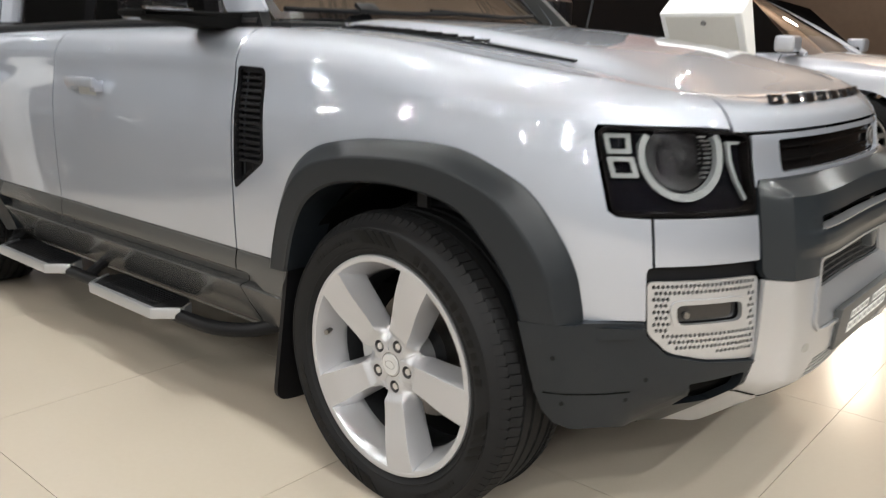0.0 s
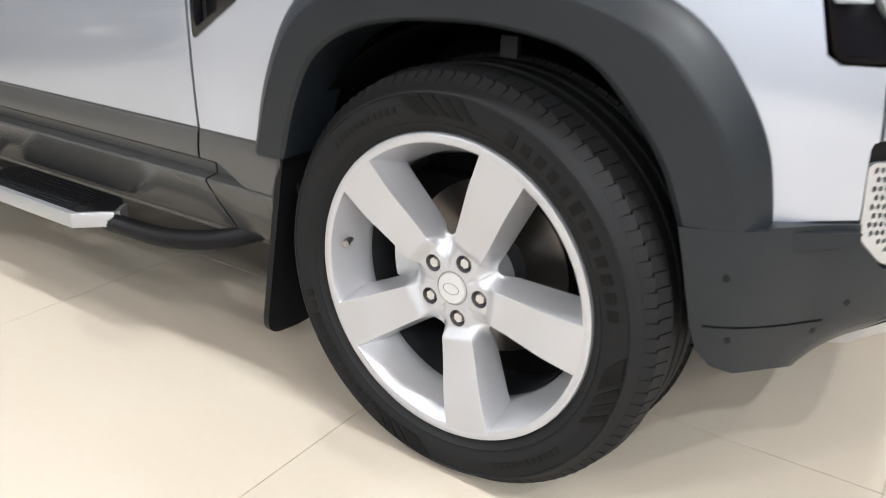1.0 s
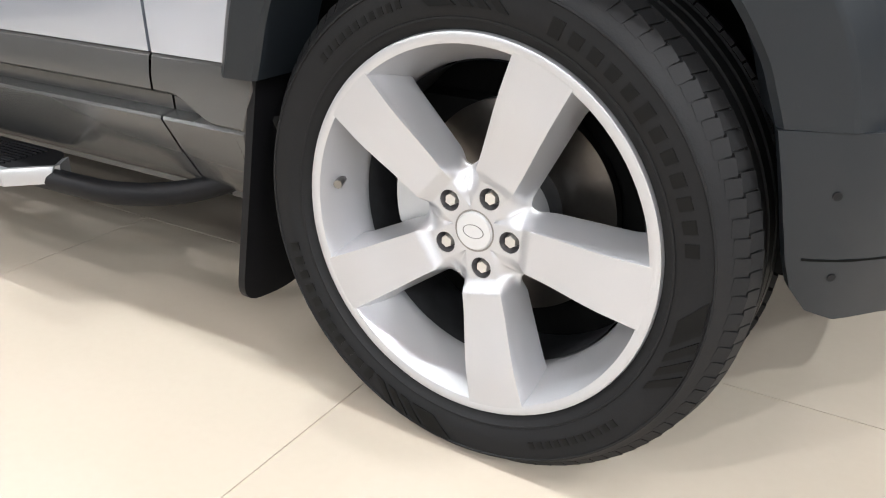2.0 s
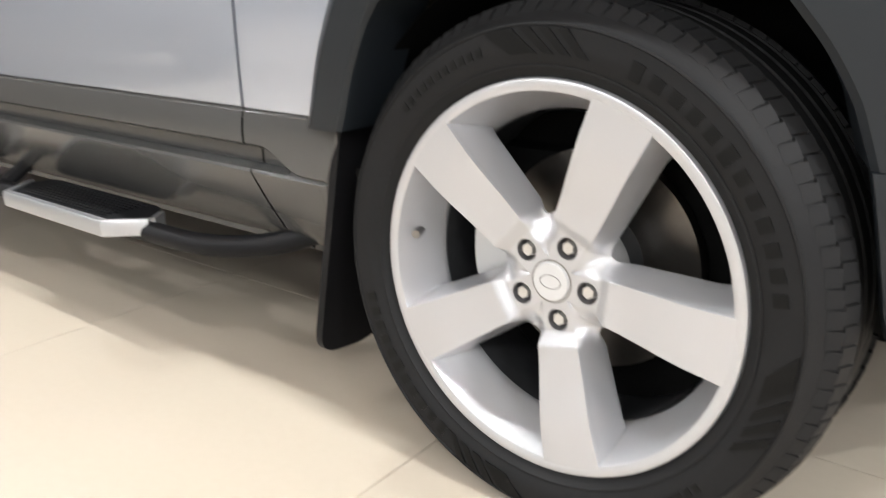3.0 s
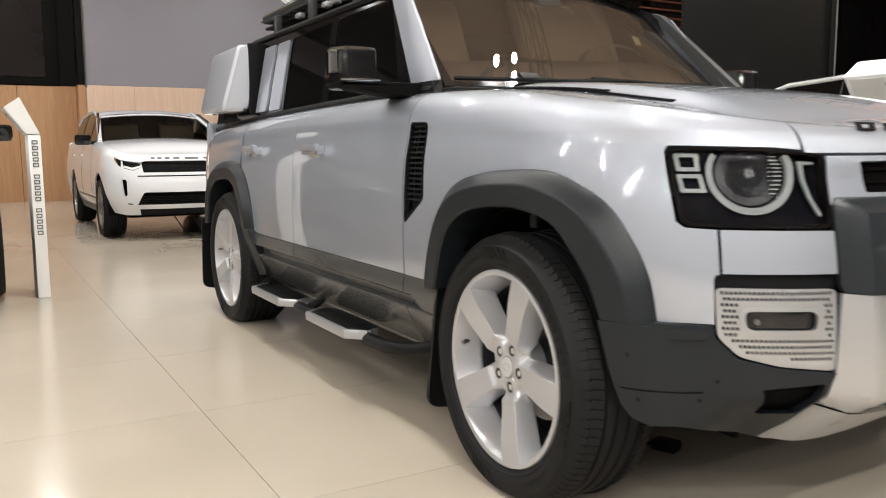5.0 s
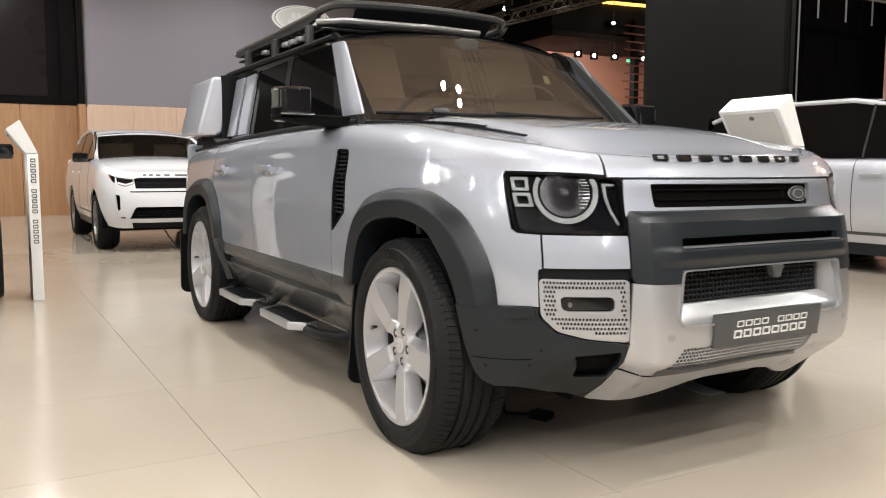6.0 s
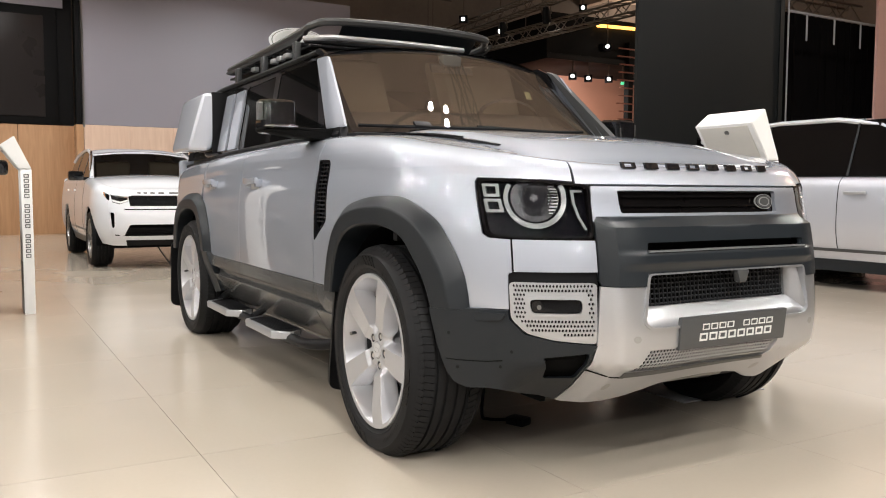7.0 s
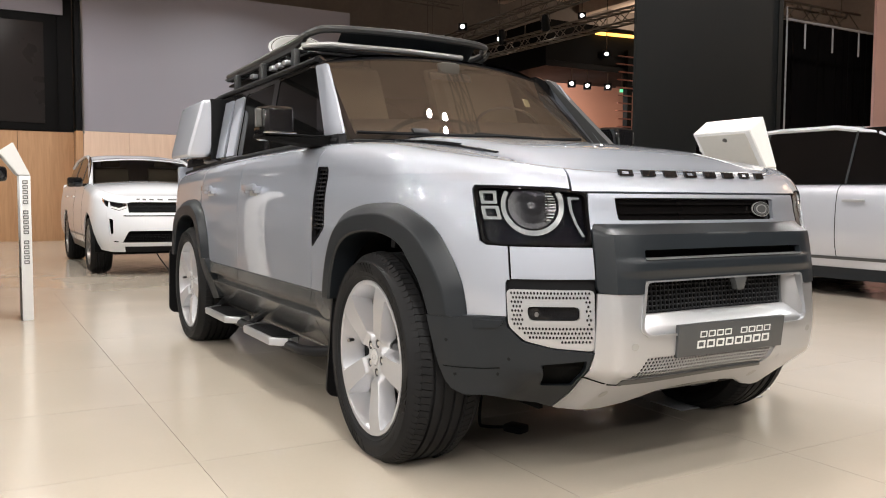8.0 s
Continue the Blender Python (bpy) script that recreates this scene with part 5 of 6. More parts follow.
        def stood(y_, v, off):
            x, yy, z = off_road.across(u_at(y_, 1.0), 1.098, 0.004)
            return (x - 0.45 * v + off, yy, z + v)
        panel("badge_bar", quad, stood, 0.010, GLOSS_BLACK, front, "dark raised badge shape", holes=[hole] if k % 3 == 0 else [])
    # graphite bumper block
    def block(u, v, off):
        line = lambda x, a, c: min(max((x - a) / (c - a), 0.0), 1.0)
        w = u if u <= 1 else 2 - u
        base = 0.052 * line(w, 0.703, 0.738) + bulge(u) - 0.045 * ramp(w, 0.69, 0.745) + 0.008 * ramp(w, 0.73, 0.80) + 0.004
        d = (0.007 * line(v, 0.806, 0.795) - 0.012 * line(v, 0.765, 0.742)) * line(w, 0.74, 0.80)
        t = line(v, 0.884, 0.918)
        return off_road.across(u, v, off + (base + d) * (1 - t) + 0.005 * t)
    gap = rounded([(0.808, 0.834), (1.192, 0.834), (1.192, 0.806), (0.808, 0.806)], 0.006, 3)
    b = panel("bumper_block", mirror([(0.806, 0.734), (0.802, 0.692), (0.708, 0.692), (0.703, 0.71), (0.703, 0.905), (0.709, 0.918)]), block, 0.02, BLOCK, car, "graphite grey bumper block with a slot", holes=[gap], du=0.015, dv=0.0125, cuts_u=[0.705, 0.738, 1.262, 1.295], cuts_v=[0.884, 0.806, 0.795, 0.765, 0.742])
    panel("slot_floor", rounded([(0.795, 0.845), (1.205, 0.845), (1.205, 0.795), (0.795, 0.795)], 0.006, 3), proud(-0.035), 0.006, DEEP_BLACK, b)
    panel("slot_trim", [(0.808, 0.8075), (1.192, 0.8075), (1.192, 0.803), (0.808, 0.803)], proud(0.027), 0.03, SATIN, b)
    # silver guard with the grille mouth
    mouth = rounded([(0.812, 0.728), (1.188, 0.728), (1.205, 0.575), (1.19, 0.556), (0.81, 0.556), (0.795, 0.575)], 0.012, 3)
    out = [(1.0, 0.358), (0.95, 0.352), (0.91, 0.344), (0.88, 0.328), (0.845, 0.312), (0.79, 0.299), (0.73, 0.297), (0.692, 0.294), (0.672, 0.301), (0.680, 0.352), (0.670, 0.415), (0.688, 0.490), (0.702, 0.690), (0.800, 0.690), (0.804, 0.742)]
    out = out + [(2 - u, v) for u, v in out[1:][::-1]]
    guard = lambda u, v, off: swept(off_road.across(u, v, off + bulge(u) + 0.008), u, v)
    window = [(u_at(y, z), z) for y, z in ((-0.372, 0.482), (-0.20, 0.482), (0.10, 0.482), (0.248, 0.482), (0.207, 0.412), (0.10, 0.411), (-0.15, 0.411), (-0.420, 0.412))]
    perf = []
    for r in range(6):
        z = 0.4735 - 0.0112 * r
        for c in range(52):
            y = -0.405 + 0.0136 * c + (0.0068 if r % 2 else 0)
            if -0.364 - 0.69 * (0.482 - z) < y < 0.234 - 0.6 * (0.482 - z):
                perf.append([(y + 0.0058 * math.cos(radians(60 * k + 30)), z + 0.0052 * math.sin(radians(60 * k + 30))) for k in range(6)])
    mesh_line = [(-0.376, 0.485), (0.252, 0.485), (0.208, 0.409), (-0.424, 0.409)]
    s = panel("bumper_guard", out, guard, 0.016, SATIN, car, "satin silver lower bumper guard", holes=[mouth, window], du=0.015, dv=0.02)
    rim_out = rounded([(0.806, 0.733), (1.194, 0.733), (1.212, 0.574), (1.194, 0.548), (0.806, 0.548), (0.788, 0.574)], 0.014, 3)
    panel("mouth_rim", rim_out, lambda u, v, off: guard(u, v, off + 0.007), 0.02, SATIN, s, "raised satin rim round the grille mouth", holes=[mouth], du=0.02, dv=0.02)
    panel("skid_seam", [(0.669, 0.412), (0.70, 0.402), (0.74, 0.391), (0.775, 0.387), (0.775, 0.391), (0.74, 0.395), (0.70, 0.406), (0.671, 0.416)], lambda u, v, off: guard(u, v, off + 0.0015), 0.006, DEEP_BLACK, s)
    panel("mesh_lip", [(-0.428, 0.408), (0.205, 0.409), (0.225, 0.397), (-0.425, 0.389)], lambda y, v, off: guard(u_at(y, v), v, off + 0.003), 0.006, PLATE_GREY, s, du=0.03, dv=0.03)
    panel("guard_mesh", mesh_line, lambda y, v, off: guard(u_at(y, v), v, off - 0.005), 0.006, SATIN, s, "satin perforated strip", holes=perf, du=0.1, dv=0.1)
    panel("mesh_backing", [(0.78, 0.488), (1.13, 0.488), (1.12, 0.402), (0.76, 0.402)], lambda u, v, off: guard(u, v, off - 0.03), 0.004, DEEP_BLACK, s)
    # the mouth: sloping satin floor, dark mesh
    panel("mouth_floor", [(0.80, 0.618), (1.2, 0.618), (1.205, 0.556), (0.795, 0.556)], lambda u, v, off: off_road.across(u, v, off + bulge(u) + 0.006 - 0.055 * ramp(v, 0.556, 0.640)), 0.01, SATIN, s, du=0.03, dv=0.015)
    panel("mouth_side", [(1.165, 0.725), (1.205, 0.725), (1.205, 0.56), (1.165, 0.60)], lambda u, v, off: off_road.across(u, v, off + bulge(u) + 0.004 - 0.045 * ramp(u, 1.205, 1.165)), 0.01, SATIN, s, du=0.01, dv=0.03)
    panel("mouth_back", [(0.80, 0.735), (1.2, 0.735), (1.2, 0.60), (0.80, 0.60)], proud(-0.065), 0.004, DEEP_BLACK, s)
    for k in range(7):
        z = 0.622 + 0.0165 * k
        panel("mesh_bar", [(0.805, z), (1.185, z), (1.185, z + 0.0045), (0.805, z + 0.0045)], proud(-0.048), 0.008, MESH_GREY, s)
    for k in range(38):
        y = -0.375 + 0.0193 * k
        panel("mesh_bar", [(y, 0.615), (y + 0.004, 0.615), (y + 0.004, 0.73), (y, 0.73)], lambda y_, v, off: off_road.across(u_at(y_, v), v, off + bulge(u_at(y_, v)) - 0.047), 0.008, MESH_GREY, s)
    cam_box = box(0.838, 0.866, 0.026, 0.086, 0.684, 0.728, 0.006)
    for v in cam_box.verts:
        v.co.y = 0.056 + (v.co.y - 0.056) * (0.55 + 0.45 * ramp(v.co.z, 0.684, 0.72))
    part("front_camera", cam_box, PLATE_GREY, s, "small black front camera housing")
    for u, z in ((0.775, 0.520), (1.225, 0.520), (0.755, 0.357), (1.12, 0.362)):
        panel("sensor", [(u + 0.009 * math.cos(radians(a)), z + 0.012 * math.sin(radians(a))) for a in range(0, 360, 30)], lambda u_, v, off: guard(u_, v, off + 0.001), 0.006, SATIN_DULL, s)
    # plate: maker's words shown as plain bars
    seat_ = Matrix.Translation((0.868, 0, 0.528)) @ Matrix.Rotation(radians(6), 4, "Y")
    plate = part("show_plate", box(0.0, 0.018, -0.265, 0.262, -0.056, 0.056, 0.003, None, seat_), PLATE_GREY, car, "grey show plate with pale bars")
    for z, h, n, y0, y1, stroke, gap_at in ((0.019, 0.021, 9, -0.165, 0.195, 0.0032, 4), (-0.016, 0.027, 8, -0.175, 0.195, 0.0056, -1)):
        step = (y1 - y0) / n
        for k in range(n):
            if k == gap_at:
                continue
            yb, ye = y0 + step * k, y0 + step * (k + 0.78)
            bar = bmesh.new()
            for ya, yc, z0, z1 in ((yb, ye, z - h / 2, z - h / 2 + stroke), (yb, ye, z + h / 2 - stroke, z + h / 2), (yb, yb + stroke, z - h / 2 + stroke, z + h / 2 - stroke), (ye - stroke, ye, z - h / 2 + stroke, z + h / 2 - stroke)):
                box(0.018, 0.0205, ya, yc, z0, z1, 0.0, bar, seat_)
            part("plate_bar", bar, LETTER_PALE, plate)
    part("plate_holder", box(0.84, 0.874, -0.22, 0.22, 0.49, 0.56, 0.004), BLACK_PLASTIC, plate)
    # below the nose
    part("tow_bar", tube([(0.54, -0.22, 0.325), (0.62, -0.20, 0.315), (0.63, 0.20, 0.315), (0.54, 0.22, 0.325)], 0.022, 10), STEEL, car)


build_side(-1)
build_side(1)
build_front()


def build_top():
    """Windscreen, roof, rack, tail, floor pan and cabin."""
    def screen(s, y, off=0.0):
        k = (y / 0.74) ** 2
        x = -0.640 - 0.505 * s - 0.075 * k
        z = 1.272 + 0.492 * s - 0.055 * k * s
        return (x + off * 0.7, y * (1 - 0.055 * s), z + off * 0.7)
    rows = [[screen(s, y) for y in np.linspace(-0.745, 0.745, 25)] for s in np.linspace(0, 1, 10)]
    sc = sheet("windscreen", rows, SCREEN_GLASS, car, "large upright tinted windscreen")
    sc.visible_shadow = False
    for y0, y1 in ((-0.75, -0.715), (0.715, 0.75)):
        sheet("screen_edge", [[screen(s, y, 0.004) for y in np.linspace(y0, y1, 3)] for s in np.linspace(0, 1, 10)], GLOSS_BLACK, sc)
    sheet("screen_band", [[screen(s, y, 0.003) for y in np.linspace(-0.74, 0.74, 20)] for s in (0.955, 1.0)], GLOSS_BLACK, sc)
    part("cowl", box(-0.80, -0.600, -0.78, 0.78, 1.205, 1.268, 0.02), BLACK_PLASTIC, car, "black cowl below the windscreen")
    sheet("screen_base", [[screen(q, y, 0.003) for y in np.linspace(-0.74, 0.74, 20)] for q in (-0.02, 0.055)], GLOSS_BLACK, sc)
    wp = tube([screen(0.028, -0.72, 0.03), screen(0.022, -0.2, 0.035), screen(0.050, 0.1, 0.03)], 0.009, 6)
    part("wiper", wp, BLACK_PLASTIC, car, "black windscreen wiper")
    part("wiper", tube([screen(0.055, -0.10, 0.03), screen(0.03, 0.35, 0.035), screen(0.07, 0.62, 0.03)], 0.009, 6), BLACK_PLASTIC, car, "black windscreen wiper")
    part("wiper_joint", box(-0.02, 0.02, -0.045, 0.045, -0.008, 0.008, 0.005, None, Matrix.Translation(screen(0.055, -0.40, 0.03)) @ Matrix.Rotation(radians(38), 4, "Y")), BLACK_PLASTIC, car)
    rows = []
    for x in np.linspace(-1.135, -3.80, 24):
        row = []
        for k in range(21):
            s = -1 + k / 10
            y = 0.735 * s
            dx = -0.075 * s * s * ramp(x, -1.6, -1.135)
            row.append((x + dx, y, 1.795 - 0.085 * abs(s) ** 4 - 0.03 * ramp(x, -1.45, -1.135) - 0.05 * ramp(x, -3.0, -3.8)))
        rows.append(row)
    sheet("roof", rows, GLOSS_BLACK, car, "gloss black roof")
    for side in (-1, 1):
        part("roof_gutter", tube([(x, side * 0.722, 1.712 - 0.05 * ramp(x, -3.0, -3.8)) for x in np.linspace(-1.2, -3.78, 12)], 0.014, 8), BLACK_PLASTIC, car)
    tail = box(-3.90, -3.83, -0.86, 0.86, 0.40, 1.24, 0.03)
    part("tailgate", tail, SILVER, car, "silver tailgate")
    part("rear_window", box(-3.84, -3.80, -0.70, 0.70, 1.22, 1.74, 0.01), DARK_GLASS, car)
    part("rear_bumper", box(-3.98, -3.80, -0.86, 0.86, 0.33, 0.58, 0.04), CLADDING, car)
    part("floor_pan", box(-3.75, 0.50, -0.80, 0.80, 0.35, 0.55, 0.03), DEEP_BLACK, car)
    part("front_beam", box(0.28, 0.60, -0.50, 0.50, 0.36, 0.95, 0.05), DEEP_BLACK, car)
    part("axle_beam", tube([(0.0, -0.72, 0.36), (0.0, 0.72, 0.36)], 0.05, 10), DEEP_BLACK, car)
    part("axle_beam", tube([(REAR, -0.72, 0.36), (REAR, 0.72, 0.36)], 0.06, 10), DEEP_BLACK, car)
    part("under_tray", box(0.20, 0.56, -0.42, 0.42, 0.26, 0.34, 0.03), BLACK_PLASTIC, car)
    # cabin
    part("dashboard", box(-1.25, -0.80, -0.72, 0.72, 1.0, 1.245, 0.05), CABIN_DARK, car)
    part("cabin_floor", box(-3.7, -0.75, -0.74, 0.74, 0.56, 0.62), DARK_TRIM, car)
    part("headliner", box(-3.7, -1.25, -0.68, 0.68, 1.685, 1.715, 0.01), BEIGE, car)
    for side in (-1, 1):
        part("door_trim", box(-3.7, -0.8, min(side * 0.74, side * 0.78), max(side * 0.74, side * 0.78), 0.6, 1.24), DARK_TRIM, car)
        for x in (-1.75, -2.65):
            part("seat_back", box(x - 0.14, x, side * 0.38 - 0.25, side * 0.38 + 0.25, 0.9, 1.46, 0.06, None, Matrix.Translation((x, 0, 1)) @ Matrix.Rotation(radians(-10), 4, "Y") @ Matrix.Translation((-x, 0, -1))), BEIGE, car, "brown leather seat back")
            part("head_rest", box(x - 0.20, x - 0.10, side * 0.38 - 0.13, side * 0.38 + 0.13, 1.46, 1.64, 0.04), BEIGE if x > -2 else DARK_TRIM, car)
            part("seat_base", box(x, x + 0.5, side * 0.38 - 0.26, side * 0.38 + 0.26, 0.75, 0.95, 0.06), DARK_TRIM, car)
    sw = lathe([(0.17, 0.0), (0.185, -0.014), (0.20, 0.0), (0.185, 0.014)], 32, closed=True)
    sw.transform(Matrix.Translation((-1.32, 0.38, 1.19)) @ Matrix.Rotation(radians(25), 4, "Y") @ Matrix.Rotation(radians(90), 4, "Z"))
    part("steering_wheel", sw, CABIN_DARK, car, "dark steering wheel")
    part("rear_view_mirror", box(-1.12, -1.08, -0.13, 0.13, 1.60, 1.67, 0.015), CABIN_DARK, car)
    part("screen_sensor", box(-1.14, -1.06, -0.06, 0.06, 1.66, 1.74, 0.02), CABIN_DARK, car)
    part("paper_tag", box(-1.05, -1.045, 0.435, 0.475, 1.46, 1.53), TAG_OLIVE, car, "small olive tag behind the windscreen")
    part("rear_bench", box(-3.0, -2.78, -0.68, 0.68, 0.7, 1.50, 0.05), DARK_TRIM, car)
    part("luggage_cover", box(-3.7, -3.6, -0.70, 0.70, 0.6, 1.66, 0.02), DARK_TRIM, car)
    # roof rack
    rack = part("roof_rack", tube(spline([(-3.22, -0.62, 1.878), (-1.82, -0.62, 1.905), (-1.60, -0.60, 1.928), (-1.51, -0.49, 1.944), (-1.48, 0.0, 1.953), (-1.51, 0.45, 1.944), (-1.60, 0.55, 1.928), (-1.82, 0.59, 1.905), (-3.22, 0.62, 1.878), (-3.22, -0.62, 1.878)], 72), 0.022, 8), RACK, car, "black expedition roof rack")
    for side in (-1, 1):
        part("rack_side", sheet_box([(-3.30, 1.866), (-1.82, 1.905), (-1.60, 1.928), (-1.66, 1.885), (-1.84, 1.856), (-3.22, 1.842)], side * (0.62 if side < 0 else 0.60), 0.012), RACK, rack)
        for x in (-1.72, -2.32, -2.90):
            part("rack_foot", box(x - 0.028, x + 0.028, side * 0.65 - 0.02, side * 0.65 + 0.02, 1.70, 1.85, 0.012), RACK, rack)
    part("rack_tray", box(-3.30, -1.62, -0.60, 0.60, 1.815, 1.828, 0.004), BLACK_PLASTIC, rack)
    for k in range(12):
        x = -3.25 + 0.14 * k
        part("rack_slat", box(x, x + 0.06, -0.61, 0.61, 1.845, 1.865, 0.005), BLACK_PLASTIC, rack)
    rows = [[(-1.50 - 0.05 * (y / 0.5) ** 2 - 0.10 * t, y, 1.948 - 0.080 * t - 0.010 * (y / 0.5) ** 2) for t in (0, 0.5, 1.0)] for y in np.linspace(-0.44, 0.46, 15)]
    sheet("rack_deflector", rows, CLADDING, rack)
    part("rack_bar", tube([(-1.60, -0.655, 1.850), (-1.52, -0.52, 1.857), (-1.50, 0.0, 1.860), (-1.51, 0.34, 1.856)], 0.016, 8), SATIN, rack, "satin silver cross bar")
    for x in (-1.86, -1.98, -2.10, -2.50):
        part("rack_clamp", box(x - 0.035, x + 0.035, -0.675, -0.635, 1.775, 1.805, 0.010), SATIN, rack, "bright satin rack clamp")
    for k in range(4):
        part("cargo_ring", tube([(-1.75 - 0.3 * k, -0.56, 1.83), (-1.75 - 0.3 * k, -0.50, 1.845), (-1.85 - 0.3 * k, -0.46, 1.83)], 0.02, 8), SATIN, rack)
    # side pod on the rear glass
    pod = box(-3.54, -2.93, -0.99, -0.83, 1.275, 1.675, 0.045, seg=3)
    for v in pod.verts:
        lean = (v.co.z - 1.275) / 0.4
        v.co.y += 0.10 * lean * 1.0
        if v.co.x > -3.1 and v.co.y < -0.9:
            v.co.x -= 0.05
    p = part("gear_pod", pod, GREY_PAINT, car, "pale silver gear pod mounted beside the rear glass")
    part("pod_rail", box(-2.955, -2.925, -0.85, -0.74, 1.26, 1.68, 0.008, None, Matrix.Translation((0, 0.02, 0))), BLACK_PLASTIC, p)
    part("pod_lid_seam", box(-3.50, -2.96, -0.79, -0.784, 1.27, 1.66, 0.002), BLACK_PLASTIC, p)


def sheet_box(outline, y, half):
    bm = bmesh.new()
    a = [bm.verts.new((x, y - half, z)) for x, z in outline]
    b = [bm.verts.new((x, y + half, z)) for x, z in outline]
    bm.faces.new(a)
    bm.faces.new(b[::-1])
    for i in range(len(a)):
        j = (i + 1) % len(a)
        bm.faces.new((a[j], a[i], b[i], b[j]))
    bmesh.ops.recalc_face_normals(bm, faces=bm.faces[:])
    return bm


build_top()
WHEEL_Y, HUB = 0.840, 0.3867
first_wheel = wheel(car, pose(-0.008, -WHEEL_Y, HUB, 0, 0, -1.8), stand=HUB)


def copy_part(ob, m):
    """A copy of a part and its pieces under the same thing."""
    return copy_thing(ob, m)


copy_part(first_wheel, pose(REAR, -WHEEL_Y, HUB, 0, 0, 0))
copy_part(first_wheel, pose(0, WHEEL_Y, HUB, 0, 0, 180 - 1.8))
copy_part(first_wheel, pose(REAR, WHEEL_Y, HUB, 0, 0, 180))

# ---- other cars on the stand ----


def suv(at, body_paint, label, front_details=True, cab=0.0, drop=0.0, scale=1.0, low=0.0):
    """A modern five-door car; its origin is on the floor below the front axle's middle, facing +x."""
    sk = Skin([(0.2, 0.86), (0.45, 0.93), (0.6, 0.95), (0.85, 0.945), (1.0, 0.925), (1.2, 0.89)],
              [(0.2, 0.72), (0.45, 0.86), (0.62, 0.88), (0.8, 0.85), (0.95, 0.79), (1.1, 0.72)],
              [(x, z - drop) for x, z in ((-3.9, 1.20), (-2.0, 1.20), (-0.9, 1.18), (-0.2, 1.14), (0.3, 1.08), (0.55, 1.02), (0.8, 0.98 + drop * 0.3))], 0.12, 3.0)
    base = thing("suv", label, "car")
    AX = -2.74

    def screen(s, y):
        k = (y / 0.8) ** 2
        return (-0.70 + cab - 0.92 * s - 0.10 * k, y * (1 - 0.14 * s), 1.175 - drop + (0.475 + drop) * s - 0.05 * k * s - 0.07 * s * s)

    arc = lambda cx: [(cx + 0.42 * math.cos(radians(a)), 0.37 + 0.42 * math.sin(radians(a))) for a in range(186, -7, -8)]
    for side in (-1, 1):
        f = sk.flank(side)
        bottom = [(-3.62, 0.33 - low)] + arc(AX) + ([(-2.32, 0.28), (-0.42, 0.28)] if low else []) + arc(0.0)[:] + [(0.50, 0.30)]
        bottom = [(u if u <= 0 else sk.u_of_x(u, v), v) for u, v in bottom[:-1]] + [(0.46, 0.30)]
        top = [(u, sk.top(u) - 0.001) for u in [0.46 - 0.046 * k for k in range(11)] + list(np.linspace(-0.1, -3.62, 24))]
        body = panel("body_side", bottom + top, f, 0.02, body_paint, base, du=0.08, dv=0.05, cuts_v=[1.08, 1.11, 1.14, 1.17, 1.2, 1.23])
        panel("sill", [(-2.30, 0.27 - low), (-0.44, 0.27 - low), (-0.44, 0.36 - low * 0.8), (-2.30, 0.36 - low * 0.8)], lambda u, v, off: sk.point(u, v, off + 0.006, side), 0.03, CLADDING, base)
        panel("trim_strip", [(-2.28, 0.455 - low), (-0.46, 0.455 - low), (-0.46, 0.475 - low * 0.9), (-2.28, 0.475 - low * 0.9)], lambda u, v, off: sk.point(u, v, off + 0.006, side), 0.012, PLATE_GREY, base)
        for x in (-0.66, -1.66):
            panel("door_gap", [(x, 0.38), (x + 0.007, 0.38), (x + 0.007, sk.top(x) - 0.01), (x, sk.top(x) - 0.01)], lambda u, v, off: sk.point(u, v, off + 0.0015, side), 0.004, DEEP_BLACK, base)
        for x in (-1.47, -2.36):
            y = side * 0.945
            part("door_handle", box(x - 0.11, x + 0.11, y - 0.012 + side * 0.02, y + 0.012 + side * 0.02, 0.985 - drop * 0.7, 1.012 - drop * 0.7, 0.009), SATIN if body_paint == GREY_PAINT else body_paint, base)
        glass_at = lambda u, v, off: (u, side * (0.845 - (v - 1.16) * 0.34 + off), v)
        belt = 1.185 - drop
        panel("window_band", [(-0.82 + cab, belt), (-3.48, belt + 0.02), (-3.50, 1.42), (-3.20, 1.555), (-2.4, 1.60), (-1.66 + cab, 1.585), (-1.30 + cab, 1.48)], lambda u, v, off: glass_at(u, v, off - 0.004), 0.012, SIDE_GLASS, base, "gloss black side windows")
        for x in (-1.60, -2.58):
            panel("window_pillar", [(x, belt), (x - 0.022, belt), (x - 0.022, 1.585), (x, 1.585)], lambda u, v, off: glass_at(u, v, off + 0.002), 0.004, CLADDING, base)
        part("front_pillar", tube([screen(s, side * 0.80) for s in (0.0, 0.25, 0.5, 0.75, 1.0)], 0.030, 10), body_paint, base)
        part("roof_rail", tube([screen(1.0, side * 0.80)] + [glass_at(x, z, -0.004) for x, z in ((-2.0 + cab * 0.5, 1.605), (-2.5, 1.61), (-3.2, 1.565), (-3.5, 1.47))], 0.026, 8), body_paint, base)
        m = box(-0.97, -0.80, -0.10, 0.10, 1.13, 1.265, 0.04, seg=3)
        m.transform(Matrix.Translation((cab, side * 1.0, -drop * 0.5)))
        mp = part("door_mirror", m, GLOSS_BLACK if body_paint != GREY_PAINT else body_paint, base)
        part("mirror_arm", box(-0.93 + cab, -0.84 + cab, min(side * 0.84, side * 0.95), max(side * 0.84, side * 0.95), 1.14 - drop * 0.5, 1.18 - drop * 0.5, 0.01), BLACK_PLASTIC, mp)
